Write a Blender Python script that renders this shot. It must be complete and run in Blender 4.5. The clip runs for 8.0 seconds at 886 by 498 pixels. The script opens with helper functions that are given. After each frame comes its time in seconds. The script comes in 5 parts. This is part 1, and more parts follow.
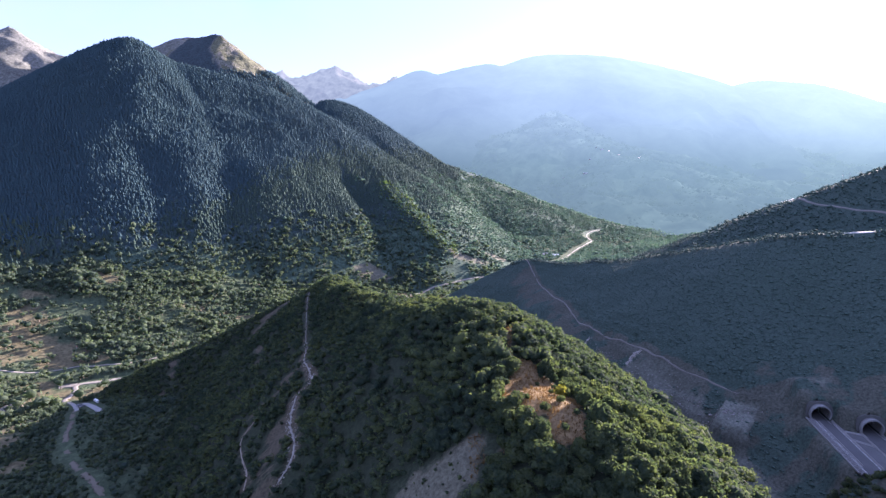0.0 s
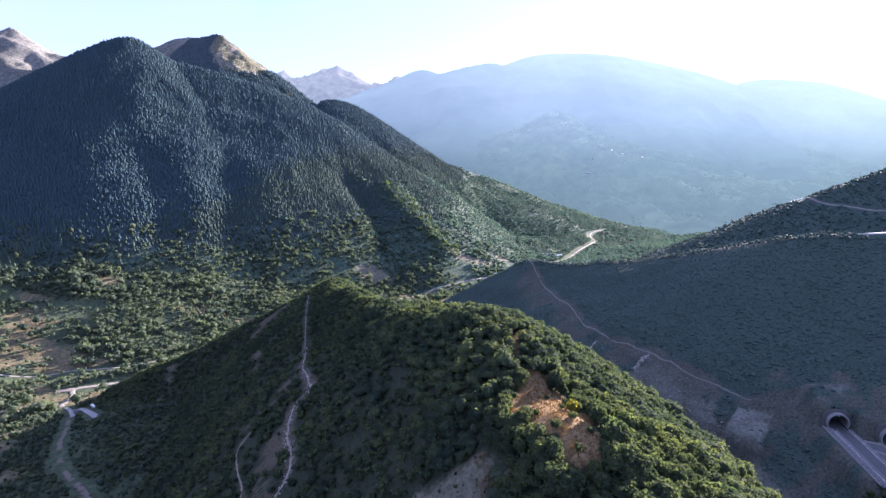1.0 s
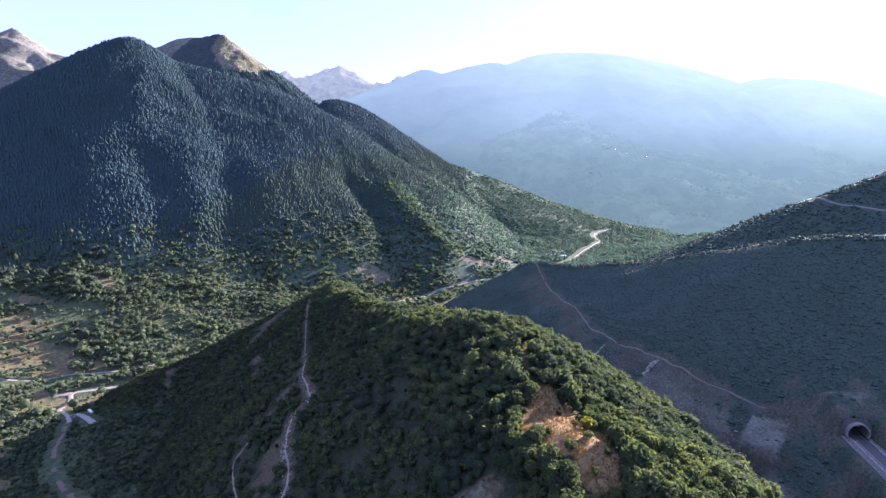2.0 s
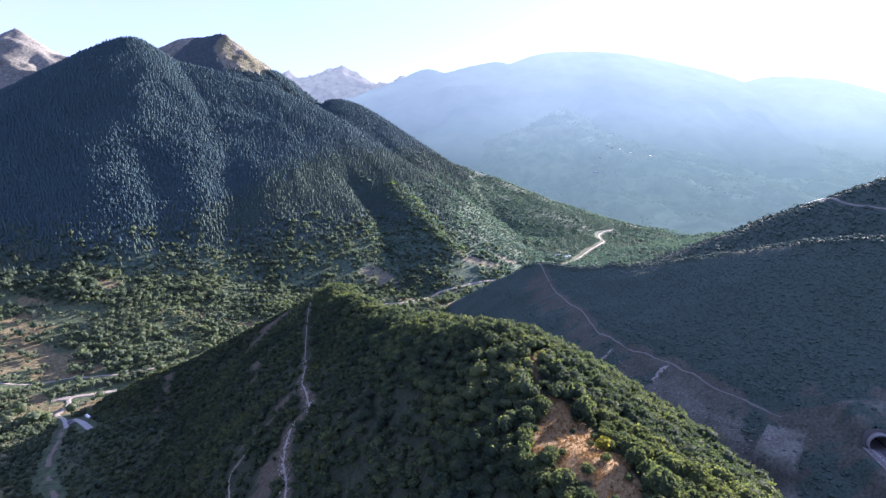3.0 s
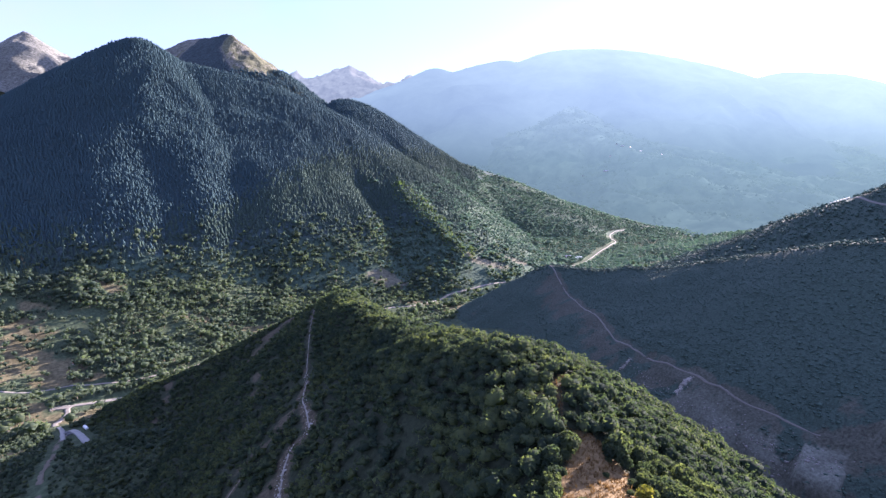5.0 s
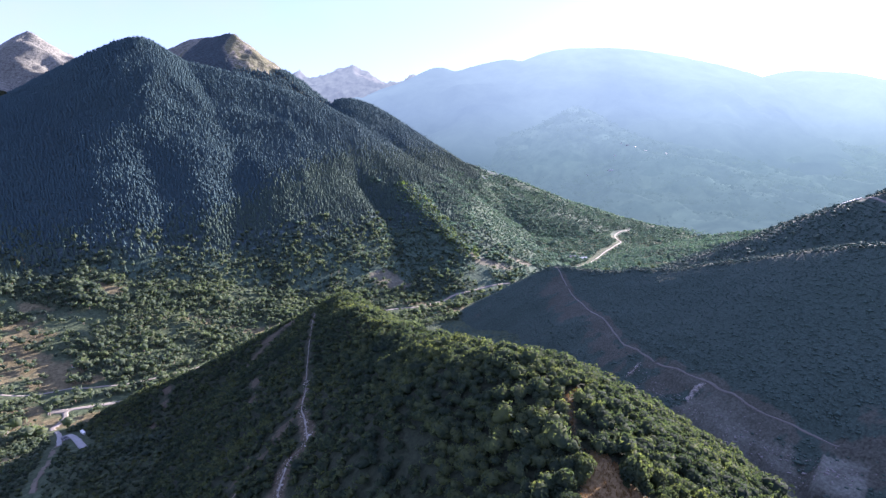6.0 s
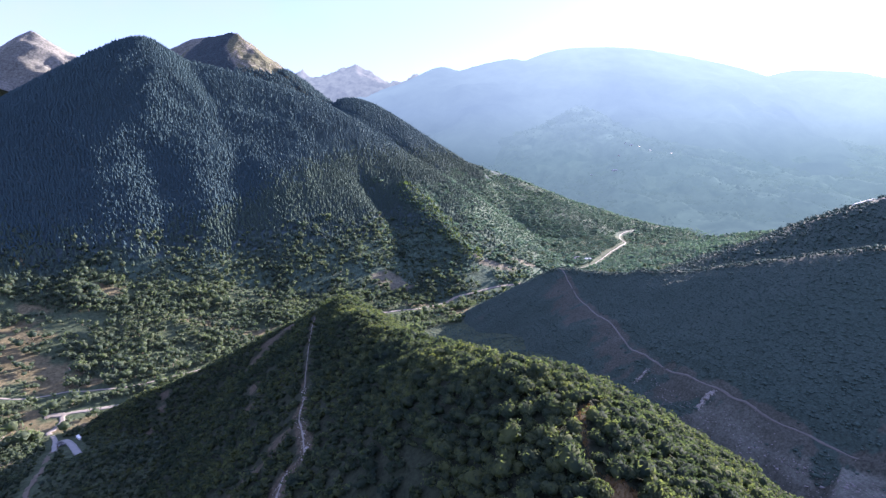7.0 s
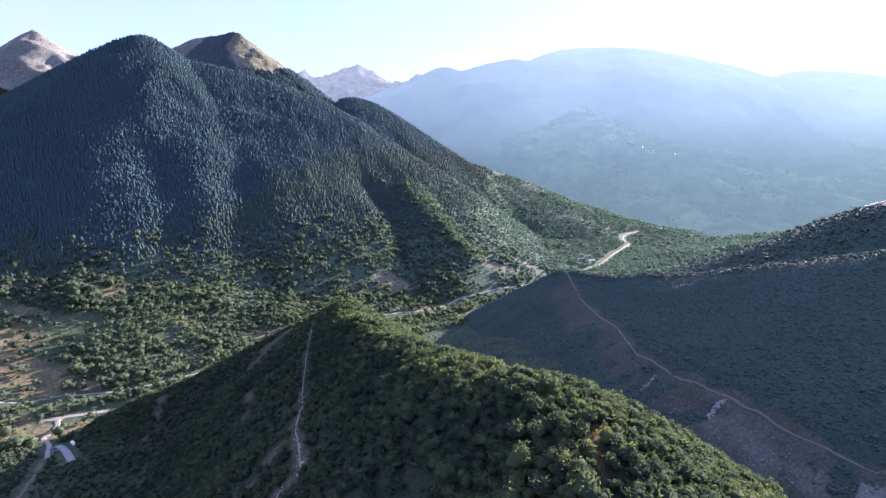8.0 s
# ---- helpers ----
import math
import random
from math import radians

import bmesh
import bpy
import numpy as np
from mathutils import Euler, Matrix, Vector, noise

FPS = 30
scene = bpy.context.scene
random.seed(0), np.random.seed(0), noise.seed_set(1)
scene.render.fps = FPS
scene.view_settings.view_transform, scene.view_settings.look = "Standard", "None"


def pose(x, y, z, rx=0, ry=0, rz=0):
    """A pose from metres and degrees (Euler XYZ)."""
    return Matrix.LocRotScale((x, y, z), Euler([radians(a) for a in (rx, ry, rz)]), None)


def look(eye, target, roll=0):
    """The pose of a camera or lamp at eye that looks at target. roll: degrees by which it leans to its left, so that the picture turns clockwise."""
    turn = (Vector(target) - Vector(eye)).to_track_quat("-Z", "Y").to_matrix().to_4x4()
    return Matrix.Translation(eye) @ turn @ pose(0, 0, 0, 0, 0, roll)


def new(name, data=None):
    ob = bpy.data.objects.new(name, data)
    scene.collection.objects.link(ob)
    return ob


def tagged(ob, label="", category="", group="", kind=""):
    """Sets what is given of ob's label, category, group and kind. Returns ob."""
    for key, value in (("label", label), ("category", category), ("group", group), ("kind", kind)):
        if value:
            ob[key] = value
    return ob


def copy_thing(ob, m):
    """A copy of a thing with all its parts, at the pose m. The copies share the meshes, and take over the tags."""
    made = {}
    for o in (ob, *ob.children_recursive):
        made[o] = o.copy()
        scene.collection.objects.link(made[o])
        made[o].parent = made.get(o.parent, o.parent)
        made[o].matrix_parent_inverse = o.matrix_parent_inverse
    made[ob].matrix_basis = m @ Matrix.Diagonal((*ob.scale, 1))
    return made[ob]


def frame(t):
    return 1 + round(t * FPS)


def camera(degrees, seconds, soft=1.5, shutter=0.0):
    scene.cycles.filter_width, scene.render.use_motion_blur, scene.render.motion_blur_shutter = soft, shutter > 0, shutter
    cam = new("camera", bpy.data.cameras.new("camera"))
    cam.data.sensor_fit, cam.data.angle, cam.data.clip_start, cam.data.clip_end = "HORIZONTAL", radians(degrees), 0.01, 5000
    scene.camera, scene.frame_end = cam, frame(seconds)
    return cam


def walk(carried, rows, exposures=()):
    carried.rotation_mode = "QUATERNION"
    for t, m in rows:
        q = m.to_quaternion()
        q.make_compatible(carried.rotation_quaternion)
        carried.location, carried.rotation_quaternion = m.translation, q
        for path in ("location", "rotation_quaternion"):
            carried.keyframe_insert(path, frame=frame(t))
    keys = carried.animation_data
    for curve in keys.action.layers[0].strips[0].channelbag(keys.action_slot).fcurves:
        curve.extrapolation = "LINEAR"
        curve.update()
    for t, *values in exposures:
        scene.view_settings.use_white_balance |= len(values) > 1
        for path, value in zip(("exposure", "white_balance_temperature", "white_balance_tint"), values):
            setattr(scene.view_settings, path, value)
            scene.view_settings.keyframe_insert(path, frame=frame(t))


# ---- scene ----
cam = camera(83.6, 8.0, soft=1.4)
METRES, EYE, TILT, LEAN, TURN = 80.0, 250.0, -11.0, 0.0, 0.0
ROWS = [
    (0.0, 0.0, 0.0, 0.0, 0.0, 0.0, 0.0),
    (0.5, -0.0026, 0.0613, 0.0119, 0.1, -0.01, 0.06),
    (1.0, -0.0061, 0.1229, 0.0243, 0.24, -0.03, 0.11),
    (1.5, -0.0104, 0.1851, 0.0372, 0.4, -0.04, 0.15),
    (3.0, -0.0272, 0.3696, 0.0767, 0.88, -0.09, 0.21),
    (3.5, -0.032, 0.4312, 0.0891, 1.1, -0.1, 0.26),
    (4.0, -0.037, 0.4927, 0.1014, 1.36, -0.12, 0.32),
    (4.5, -0.0405, 0.5545, 0.1131, 1.59, -0.12, 0.38),
    (6.0, -0.0519, 0.7355, 0.1499, 2.18, -0.2, 0.39),
    (6.5, -0.0553, 0.7964, 0.1619, 2.35, -0.21, 0.35),
    (7.0, -0.0588, 0.8573, 0.1747, 2.51, -0.22, 0.31),
    (7.5, -0.0645, 0.9171, 0.188, 2.63, -0.2, 0.23),
    (8.0, -0.0701, 0.9769, 0.201, 2.72, -0.2, 0.16),
]
walk(cam, [(t, pose(0, 0, EYE, TILT, LEAN, TURN) @ pose(METRES * x, METRES * y, METRES * z, 90 + pitch, roll, yaw)) for t, x, y, z, yaw, pitch, roll in ROWS],
     exposures=[(0.0, 2.76, 5650, 31.5), (8.0, 2.70, 5650, 31.5)])

# ---- daylight: low sun ahead and to the right ----
SUN_AZ, SUN_EL = 48.0, 15.0      # degrees right of the way ahead, degrees above level
world = bpy.data.worlds.new("sky")
scene.world = world
world.use_nodes = True
wn = world.node_tree.nodes
wl = world.node_tree.links
sky = wn.new("ShaderNodeTexSky")
sky.sky_type = "NISHITA"
sky.sun_disc = False
sky.sun_elevation = radians(SUN_EL)
sky.sun_rotation = radians(SUN_AZ)
sky.altitude = 800
sky.air_density = 1.0
sky.dust_density = 1.0
sky.ozone_density = 2.8
wn["Background"].inputs["Strength"].default_value = 0.066
# thin high cloud drawn over the blue
way = wn.new("ShaderNodeTexCoord")
wisps = wn.new("ShaderNodeTexNoise")
wisps.inputs["Scale"].default_value = 2.2
wisps.inputs["Detail"].default_value = 7
wisps.inputs["Roughness"].default_value = 0.62
wisps.inputs["Distortion"].default_value = 0.6
wl.new(way.outputs["Generated"], wisps.inputs["Vector"])
thin = wn.new("ShaderNodeMapRange")
thin.inputs["From Min"].default_value, thin.inputs["From Max"].default_value = 0.35, 0.75
thin.inputs["To Min"].default_value, thin.inputs["To Max"].default_value = 0.42, 0.8
wl.new(wisps.outputs["Fac"], thin.inputs["Value"])
veil = wn.new("ShaderNodeMix")
veil.data_type = "RGBA"
veil.inputs[7].default_value = (2.02, 2.2, 3.2, 1)
wl.new(thin.outputs[0], veil.inputs[0])
wl.new(sky.outputs["Color"], veil.inputs[6])
wl.new(veil.outputs[2], wn["Background"].inputs["Color"])
sun = new("sun", bpy.data.lights.new("sun", "SUN"))
sun.data.energy = 4.35
sun.data.angle = radians(0.6)
sun.data.color = (1.0, 0.87, 0.69)
az, el = radians(SUN_AZ), radians(SUN_EL)
sun_way = Vector((math.sin(az) * math.cos(el), math.cos(az) * math.cos(el), math.sin(el)))
sun.matrix_world = look(sun_way * 1000, (0, 0, 0))

# ---- noise and landform arithmetic ----
PERM = np.random.RandomState(7).permutation(256)
GRAD = np.random.RandomState(8).uniform(0, 2 * np.pi, 256)


def perlin(x, y):
    xi, yi = np.floor(x).astype(int), np.floor(y).astype(int)
    xf, yf = x - xi, y - yi
    u, v = xf * xf * (3 - 2 * xf), yf * yf * (3 - 2 * yf)

    def corner(i, j):
        g = GRAD[PERM[(PERM[(xi + i) & 255] + yi + j) & 255]]
        return np.cos(g) * (xf - i) + np.sin(g) * (yf - j)

    a, b, c, d = corner(0, 0), corner(1, 0), corner(0, 1), corner(1, 1)
    return (a + u * (b - a)) * (1 - v) + (c + u * (d - c)) * v


def fbm(x, y, size, octaves=4, gain=0.5, ridged=False):
    """Fractal noise whose widest waves are size metres long, about -1 to 1."""
    total, amp, f = 0.0, 1.0, 1.0 / size
    for i in range(octaves):
        n = perlin(x * f + 31.7 * i, y * f - 17.3 * i) * 1.5
        total = total + amp * ((1 - 2 * np.abs(n)) if ridged else n)
        amp, f = amp * gain, f * 2.03
    return total


def smooth_line(points, steps=8):
    """Catmull-Rom through the points, any number of columns."""
    p = np.array(points, float)
    p = np.vstack([2 * p[0] - p[1], p, 2 * p[-1] - p[-2]])
    out = []
    for i in range(1, len(p) - 2):
        for k in range(steps):
            t = k / steps
            a, b, c, d = p[i - 1], p[i], p[i + 1], p[i + 2]
            out.append(0.5 * (2 * b + (c - a) * t + (2 * a - 5 * b + 4 * c - d) * t * t + (3 * b - a - 3 * c + d) * t ** 3))
    out.append(p[-2])
    return np.array(out)


def ridge(x, y, spine, steps=5):
    """Height of a ridge along a spine of rows x, y, z, slope to its left, slope to its right, roundness of the crest."""
    q = smooth_line(spine, steps)
    best = np.full(np.shape(x), -1e9)
    for a, b in zip(q[:-1], q[1:]):
        dx, dy = b[0] - a[0], b[1] - a[1]
        n2 = dx * dx + dy * dy
        t = np.clip(((x - a[0]) * dx + (y - a[1]) * dy) / n2, 0, 1)
        ox, oy = x - a[0] - t * dx, y - a[1] - t * dy
        left = (dx * oy - dy * ox) / (math.sqrt(n2) * (np.hypot(ox, oy) + 1e-6))
        w = 0.5 + 0.5 * left
        lerp = [a[k] + t * (b[k] - a[k]) for k in range(6)]
        slope = lerp[3] * w + lerp[4] * (1 - w)
        h = lerp[2] - (np.sqrt((slope * np.hypot(ox, oy)) ** 2 + lerp[5] ** 2) - lerp[5])
        best = np.maximum(best, h)
    return best


def line_distance(x, y, points, steps=4):
    """Distance from a line, signed: minus on its left."""
    q = smooth_line(points, steps)
    best, side = np.full(np.shape(x), 1e9), np.ones(np.shape(x))
    for a, b in zip(q[:-1], q[1:]):
        dx, dy = b[0] - a[0], b[1] - a[1]
        t = np.clip(((x - a[0]) * dx + (y - a[1]) * dy) / (dx * dx + dy * dy), 0, 1)
        ox, oy = x - a[0] - t * dx, y - a[1] - t * dy
        d = np.hypot(ox, oy)
        s = np.where(dx * oy - dy * ox > 0, -1.0, 1.0)
        side = np.where(d < best, s, side)
        best = np.minimum(best, d)
    return best * side


def smoothstep(a, b, v):
    t = np.clip((v - a) / (b - a), 0, 1)
    return t * t * (3 - 2 * t)


# ---- landforms ----
RIVER = [(-700, -400), (-560, 150), (-440, 400), (-300, 525), (-60, 800), (90, 950), (320, 1200), (700, 1500), (1300, 1900), (2600, 2600)]


def valley_z(x, y):
    d = line_distance(x, y, RIVER)
    l = np.clip(-d, 0, 430)
    r = np.clip(d, 0, 300)
    z = 2 + 0.00055 * l * l + 0.09 * l + 0.14 * r + 0.14 * np.minimum(r, 160) * smoothstep(640, 500, y) * smoothstep(-120, -220, x)
    far = smoothstep(1100, 2000, y)
    z = z * (1 - 0.75 * far) - 12 * far - 60 * smoothstep(1630, 1800, y)
    return z + fbm(x, y, 160, 4) * (3 + 7 * smoothstep(30, 200, np.abs(d)))


HILL_SPINE = [(90, -250, 30, .6, .6, 18), (59, 18, 124, .7, .65, 18), (43, 121, 171, .78, .68, 18), (23, 161, 169.5, .92, .6, 18),
              (21, 216, 179, .8, .78, 18), (4, 237, 173, .81, .79, 16), (-33, 310, 157, .7, .75, 7), (-74, 375, 147, .77, .72, 6),
              (-108, 462, 131, .74, .75, 6), (-133, 522, 102, .76, .7, 6), (-160, 580, 60, .7, .7, 9)]
# the low back that runs down from the hill's far top to the valley road
HILL_FOOT = [(-125, 466, 121, .75, .75, 6), (-165, 478, 98, .65, .75, 6), (-220, 480, 69, .55, .75, 6), (-266, 478, 48, .5, .75, 6), (-305, 482, 29, .45, .7, 6), (-340, 490, 9, .4, .6, 5)]


def scree_edge(y):
    return np.interp(y, [100, 140, 150, 168, 224, 260, 330], [87, 90, 90, 95, 117, 122, 126])


def hill_z(x, y):
    n = fbm(x, y, 90, 4, ridged=True)
    z = np.maximum(ridge(x, y, HILL_SPINE), ridge(x, y, HILL_FOOT)) + 2.2 * n - 3.6 - 0.6 * np.clip(x - scree_edge(y) - 6, 0, 40) * smoothstep(60, 110, y) * smoothstep(400, 300, y)
    return z + (3.2 * fbm(x, y * 1.4, 14, 4, ridged=True) - 2.6) * smoothstep(150, 130, z) * smoothstep(82, 104, x) * smoothstep(60, 120, y)


SPUR_SPINE = [(103, 769, 63, .6, .6, 6), (131, 726, 94, .57, .61, 3), (183, 662, 101, .45, .55, 3), (254, 561, 134, .46, .5, 3), (296, 498, 157, .42, .52, 3),
              (314, 428, 177, .4, .62, 4), (382, 376, 192, .51, .58, 4), (439, 302, 207, .44, .58, 10), (560, 120, 215, .45, .5, 10), (700, -200, 170, .4, .4, 10)]


# the motorway bench: along = away from the tunnels, across = to the right of that axis
GATE, ALONG, ACROSS, DECK = (227.0, 272.5), (-0.21, -0.978), (0.978, -0.21), 92.8


def bench(along, across, z=0.0):
    return (GATE[0] + along * ALONG[0] + across * ACROSS[0], GATE[1] + along * ALONG[1] + across * ACROSS[1], DECK + z)


def spoil_pad(x, y, outer, inner):
    """1 on the levelled four-sided tip below the track."""
    a, b = 0.757 * (x - 188) + 0.654 * (y - 292), 0.654 * (x - 188) - 0.757 * (y - 292)
    return smoothstep(outer, inner, np.maximum(np.abs(a) / 14.5, np.abs(b + 0.12 * a) / 9.5))


def spur_z(x, y):
    z = ridge(x, y, SPUR_SPINE) + 3.0 * fbm(x, y, 110, 4, ridged=True) - 1.5
    rills = 1.6 * fbm(x * 1.0 + y * 0.4, y * 0.35, 16, 3, ridged=True) * smoothstep(112, 96, z) * smoothstep(520, 440, y)
    z = z + rills + 27 * np.exp(-(((x - 207) / 36) ** 2 + ((y - 200) / 19) ** 2))
    u = (x - GATE[0]) * ALONG[0] + (y - GATE[1]) * ALONG[1]
    v = (x - GATE[0]) * ACROSS[0] + (y - GATE[1]) * ACROSS[1]
    cut = DECK + 11.0 + 0.35 * np.clip(-u, 0, 40)
    z = z + np.maximum(cut - z, 0) * smoothstep(-14, -8.5, v) * smoothstep(40, 32, v) * smoothstep(-34, -16, u) * smoothstep(26, 18, u)
    flat = smoothstep(-3.5, 0, u - 12 * smoothstep(6.5, 9, v)) * smoothstep(-17, -11, v) * smoothstep(40, 31, v) * smoothstep(60, 49, u)
    z = z + (DECK - z) * flat
    return z + (86.0 - z) * 0.85 * spoil_pad(x, y, 1.5, 0.8)


SHOULDER_SPINE = [(469, 1080, -8, .5, .45, 10), (454, 978, 40, .51, .5, 10), (462, 772, 131, .51, .57, 10), (466, 668, 175, .52, .52, 8), (499, 649, 187, .52, .53, 10),
                  (534, 606, 226, .51, .57, 10), (627, 531, 275, .6, .56, 12), (900, 380, 300, .5, .5, 12)]


def shoulder_z(x, y):
    return ridge(x, y, SHOULDER_SPINE) + 3.0 * fbm(x, y, 120, 4, ridged=True) - 1.5


MOUNT_SPINE = [(-1800, 1120, 70, .7, .6, 12), (-1500, 1150, 180, .7, .66, 12), (-1225, 1183, 292, .7, .7, 12), (-1028, 1202, 390, .7, .72, 10),
               (-907, 1247, 466, .7, .72, 10), (-788, 1293, 528, .72, .74, 12), (-737, 1300, 508, .72, .74, 10), (-678, 1310, 476, .75, .73, 10), (-603, 1322, 458, .75, .72, 10),
               (-550, 1335, 441, .75, .7, 10), (-461, 1350, 413, .75, .68, 10), (-373, 1370, 379, .75, .66, 10)]
# the rib that falls from the fir ridge to the valley
RIB_SPINE = [(-373, 1370, 379, .62, .66, 8), (-321, 1325, 314, .6, .66, 8), (-280, 1290, 250, .55, .62, 8), (-241, 1260, 203, .5, .55, 8), (-188, 1225, 174, .45, .5, 9),
             (-124, 1180, 151, .44, .46, 11), (-56, 1115, 99, .42, .44, 10), (9, 1020, 34, .4, .4, 6)]
# the shaded hollow beside the rib
HOLLOW = [(-230, 1150), (-170, 1085), (-135, 1030), (-112, 985), (-95, 940)]
# gullies in the fir face: line, depth, width
GULLIES = (([(-640, 1090), (-608, 1034), (-571, 985), (-532, 934), (-490, 871), (-465, 830)], 11, 36), ([(-462, 1062), (-428, 986), (-395, 911), (-375, 860)], 10, 32), (HOLLOW, 17, 30))
# the rounded hump and the long slope behind the rib
HUMP_SPINE = [(-640, 1800, 390, .7, .7, 10), (-540, 1745, 392, .7, .65, 10), (-459, 1713, 400, .7, .6, 10), (-376, 1769, 427, .7, .6, 22), (-258, 1749, 372, .7, .6, 15), (-130, 1717, 252, .6, .5, 15),
              (31, 1740, 202, .5, .42, 15), (116, 1720, 173, .48, .4, 15), (232, 1720, 117, .45, .35, 15), (332, 1710, 86, .42, .3, 15), (443, 1680, 49, .4, .25, 15), (640, 1560, 5, .3, .2, 15)]


def mountain_z(x, y):
    z = np.maximum(np.maximum(ridge(x, y, MOUNT_SPINE), ridge(x, y, HUMP_SPINE)), ridge(x, y, RIB_SPINE))
    away = np.minimum(np.abs(line_distance(x, y, [(p[0], p[1]) for p in MOUNT_SPINE])), np.abs(line_distance(x, y, [(p[0], p[1]) for p in HUMP_SPINE])))
    for line, deep, wide in GULLIES:
        z = z - deep * np.exp(-(line_distance(x, y, line) / wide) ** 2) * smoothstep(320, 190, z)
    rib = line_distance(x, y, [(p[0], p[1]) for p in RIB_SPINE])
    z = z + 10 * np.exp(-((rib - 28) / 20) ** 2) * smoothstep(-165, -120, x) * smoothstep(35, 0, x)
    return z + (13 * fbm(x, y, 330, 4, ridged=True) - 9) * smoothstep(10, 140, away) * smoothstep(40, 160, z) - 5


def before_ridges(x, y, margin):
    """True on the slopes this side of the mountain's crests."""
    near = line_distance(x, y, [(p[0], p[1]) for p in MOUNT_SPINE]) > -margin
    beyond = line_distance(x, y, [(p[0], p[1]) for p in HUMP_SPINE]) > -margin
    return np.where(x < -420, near, beyond)


PEAK_SPINE = [(-1050, 1830, 430, 1.4, .8, 4), (-960, 1815, 522, 1.4, .8, 4), (-922, 1808, 566, 1.4, .8, 3), (-888, 1800, 600, 1.4, .8, 3), (-858, 1790, 626, 1.4, .75, 3), (-800, 1770, 629, 1.3, .7, 4), (-737, 1743, 624, 1.3, .75, 2),
              (-628, 1688, 536, 1.3, .9, 3), (-560, 1680, 470, 1.3, 1.2, 3)]
PEAK_EDGE = [(-737, 1743, 628, .75, .95, 1), (-752, 1690, 578, .75, 1.0, 1), (-700, 1620, 512, .75, 1.0, 1), (-655, 1560, 470, .7, .9, 1)]


def peak_z(x, y):
    return np.maximum(ridge(x, y, PEAK_SPINE), ridge(x, y, PEAK_EDGE)) + 6 * fbm(x, y, 90, 5, ridged=True) - 4 + 3 * fbm(x, y, 35, 4)


ROCK_SPINE = [(-2600, 2200, 380, .6, .6, 8), (-2000, 2150, 560, .7, .7, 8), (-1850, 2120, 665, .75, .75, 5), (-1749, 2133, 754, .75, .75, 1), (-1651, 2120, 680, .7, .7, 6), (-1537, 2114, 645, .7, .7, 8), (-1330, 2170, 620, .7, .7, 8),
              (-1220, 2220, 690, .7, .7, 6), (-1111, 2232, 734, .7, .7, 5), (-1040, 2240, 722, .7, .7, 6), (-880, 2260, 600, .7, .7, 8)]


ROCK_EDGE = [(-1749, 2133, 758, .8, .8, 1), (-1728, 2060, 676, .8, .8, 1), (-1690, 1990, 610, .8, .8, 1), (-1600, 1900, 500, .8, .8, 2)]


def rock_z(x, y):
    z = np.maximum(ridge(x, y, ROCK_SPINE), ridge(x, y, ROCK_EDGE))
    away = 0.3 + 0.7 * smoothstep(10, 110, np.abs(line_distance(x, y, [(p[0], p[1]) for p in ROCK_SPINE])))
    return z + (18 * fbm(x, y, 170, 6, ridged=True) - 16) * away - 5


FAR_SPINE = [(-1700, 4510, 985, .6, .7, 20), (-1490, 4500, 925, .6, .6, 20), (-1245, 4500, 912, .6, .6, 20), (-910, 4505, 955, .6, .6, 10), (-755, 4490, 845, .6, .6, 20), (-510, 4495, 880, .6, .6, 20), (-120, 4490, 830, .6, .6, 20)]
RANGE_SPINE = [(-1020, 4145, 600, .5, .54, 40), (-655, 4165, 725, .5, .54, 40), (-385, 4185, 812, .5, .54, 40), (-180, 4200, 903, .5, .54, 25), (-65, 4195, 866, .5, .54, 30), (345, 4210, 953, .5, .54, 30), (460, 4205, 915, .5, .54, 40),
               (755, 4225, 1018, .5, .55, 40), (1260, 4225, 1018, .5, .55, 60), (1900, 4200, 893, .5, .55, 60), (2230, 4075, 770, .5, .54, 60), (2475, 4080, 803, .5, .54, 60), (2780, 3950, 765, .5, .54, 60), (2980, 3800, 668, .5, .54, 60), (3090, 3600, 575, .5, .54, 60), (3450, 3250, 400, .45, .5, 60), (3900, 2900, 220, .45, .5, 60)]
MIDHILL_SPINE = [(-300, 3800, 420, .4, .4, 30), (60, 3375, 330, .4, .4, 30), (295, 3080, 345, .5, .5, 20), (520, 2960, 400, .6, .6, 10), (625, 2895, 474, .62, .62, 6), (720, 2790, 375, .5, .5, 10), (820, 2660, 312, .34, .4, 20), (1000, 2435, 203, .25, .3, 25), (1170, 2215, 108, .2, .25, 20), (1405, 1990, 0, .2, .2, 20)]


def crags_z(x, y):
    return ridge(x, y, FAR_SPINE) + 44 * fbm(x, y, 330, 7, 0.55, ridged=True) - 46


def range_z(x, y):
    z = ridge(x, y, RANGE_SPINE)
    away = smoothstep(20, 500, np.abs(line_distance(x, y, [(p[0], p[1]) for p in RANGE_SPINE])))
    return np.minimum(z + (90 * fbm(x, y, 900, 6, ridged=True) - 52) * away * smoothstep(800, 540, z), 1019) + 5 * fbm(x, y, 260, 3)


def midhill_z(x, y):
    z = np.maximum(ridge(x, y, MIDHILL_SPINE), 0.17 * (y - 1700) - 6)
    z = np.maximum(z, 0.11 * (y - 1480) * smoothstep(480, 720, x) - 8 - 60 * smoothstep(560, 480, x))
    crest = smoothstep(20, 200, np.abs(line_distance(x, y, [(p[0], p[1]) for p in MIDHILL_SPINE])))
    return z + (46 * fbm(x, y, 360, 6, ridged=True) - 30) * (0.3 + 0.7 * crest) * smoothstep(1480, 1900, y)


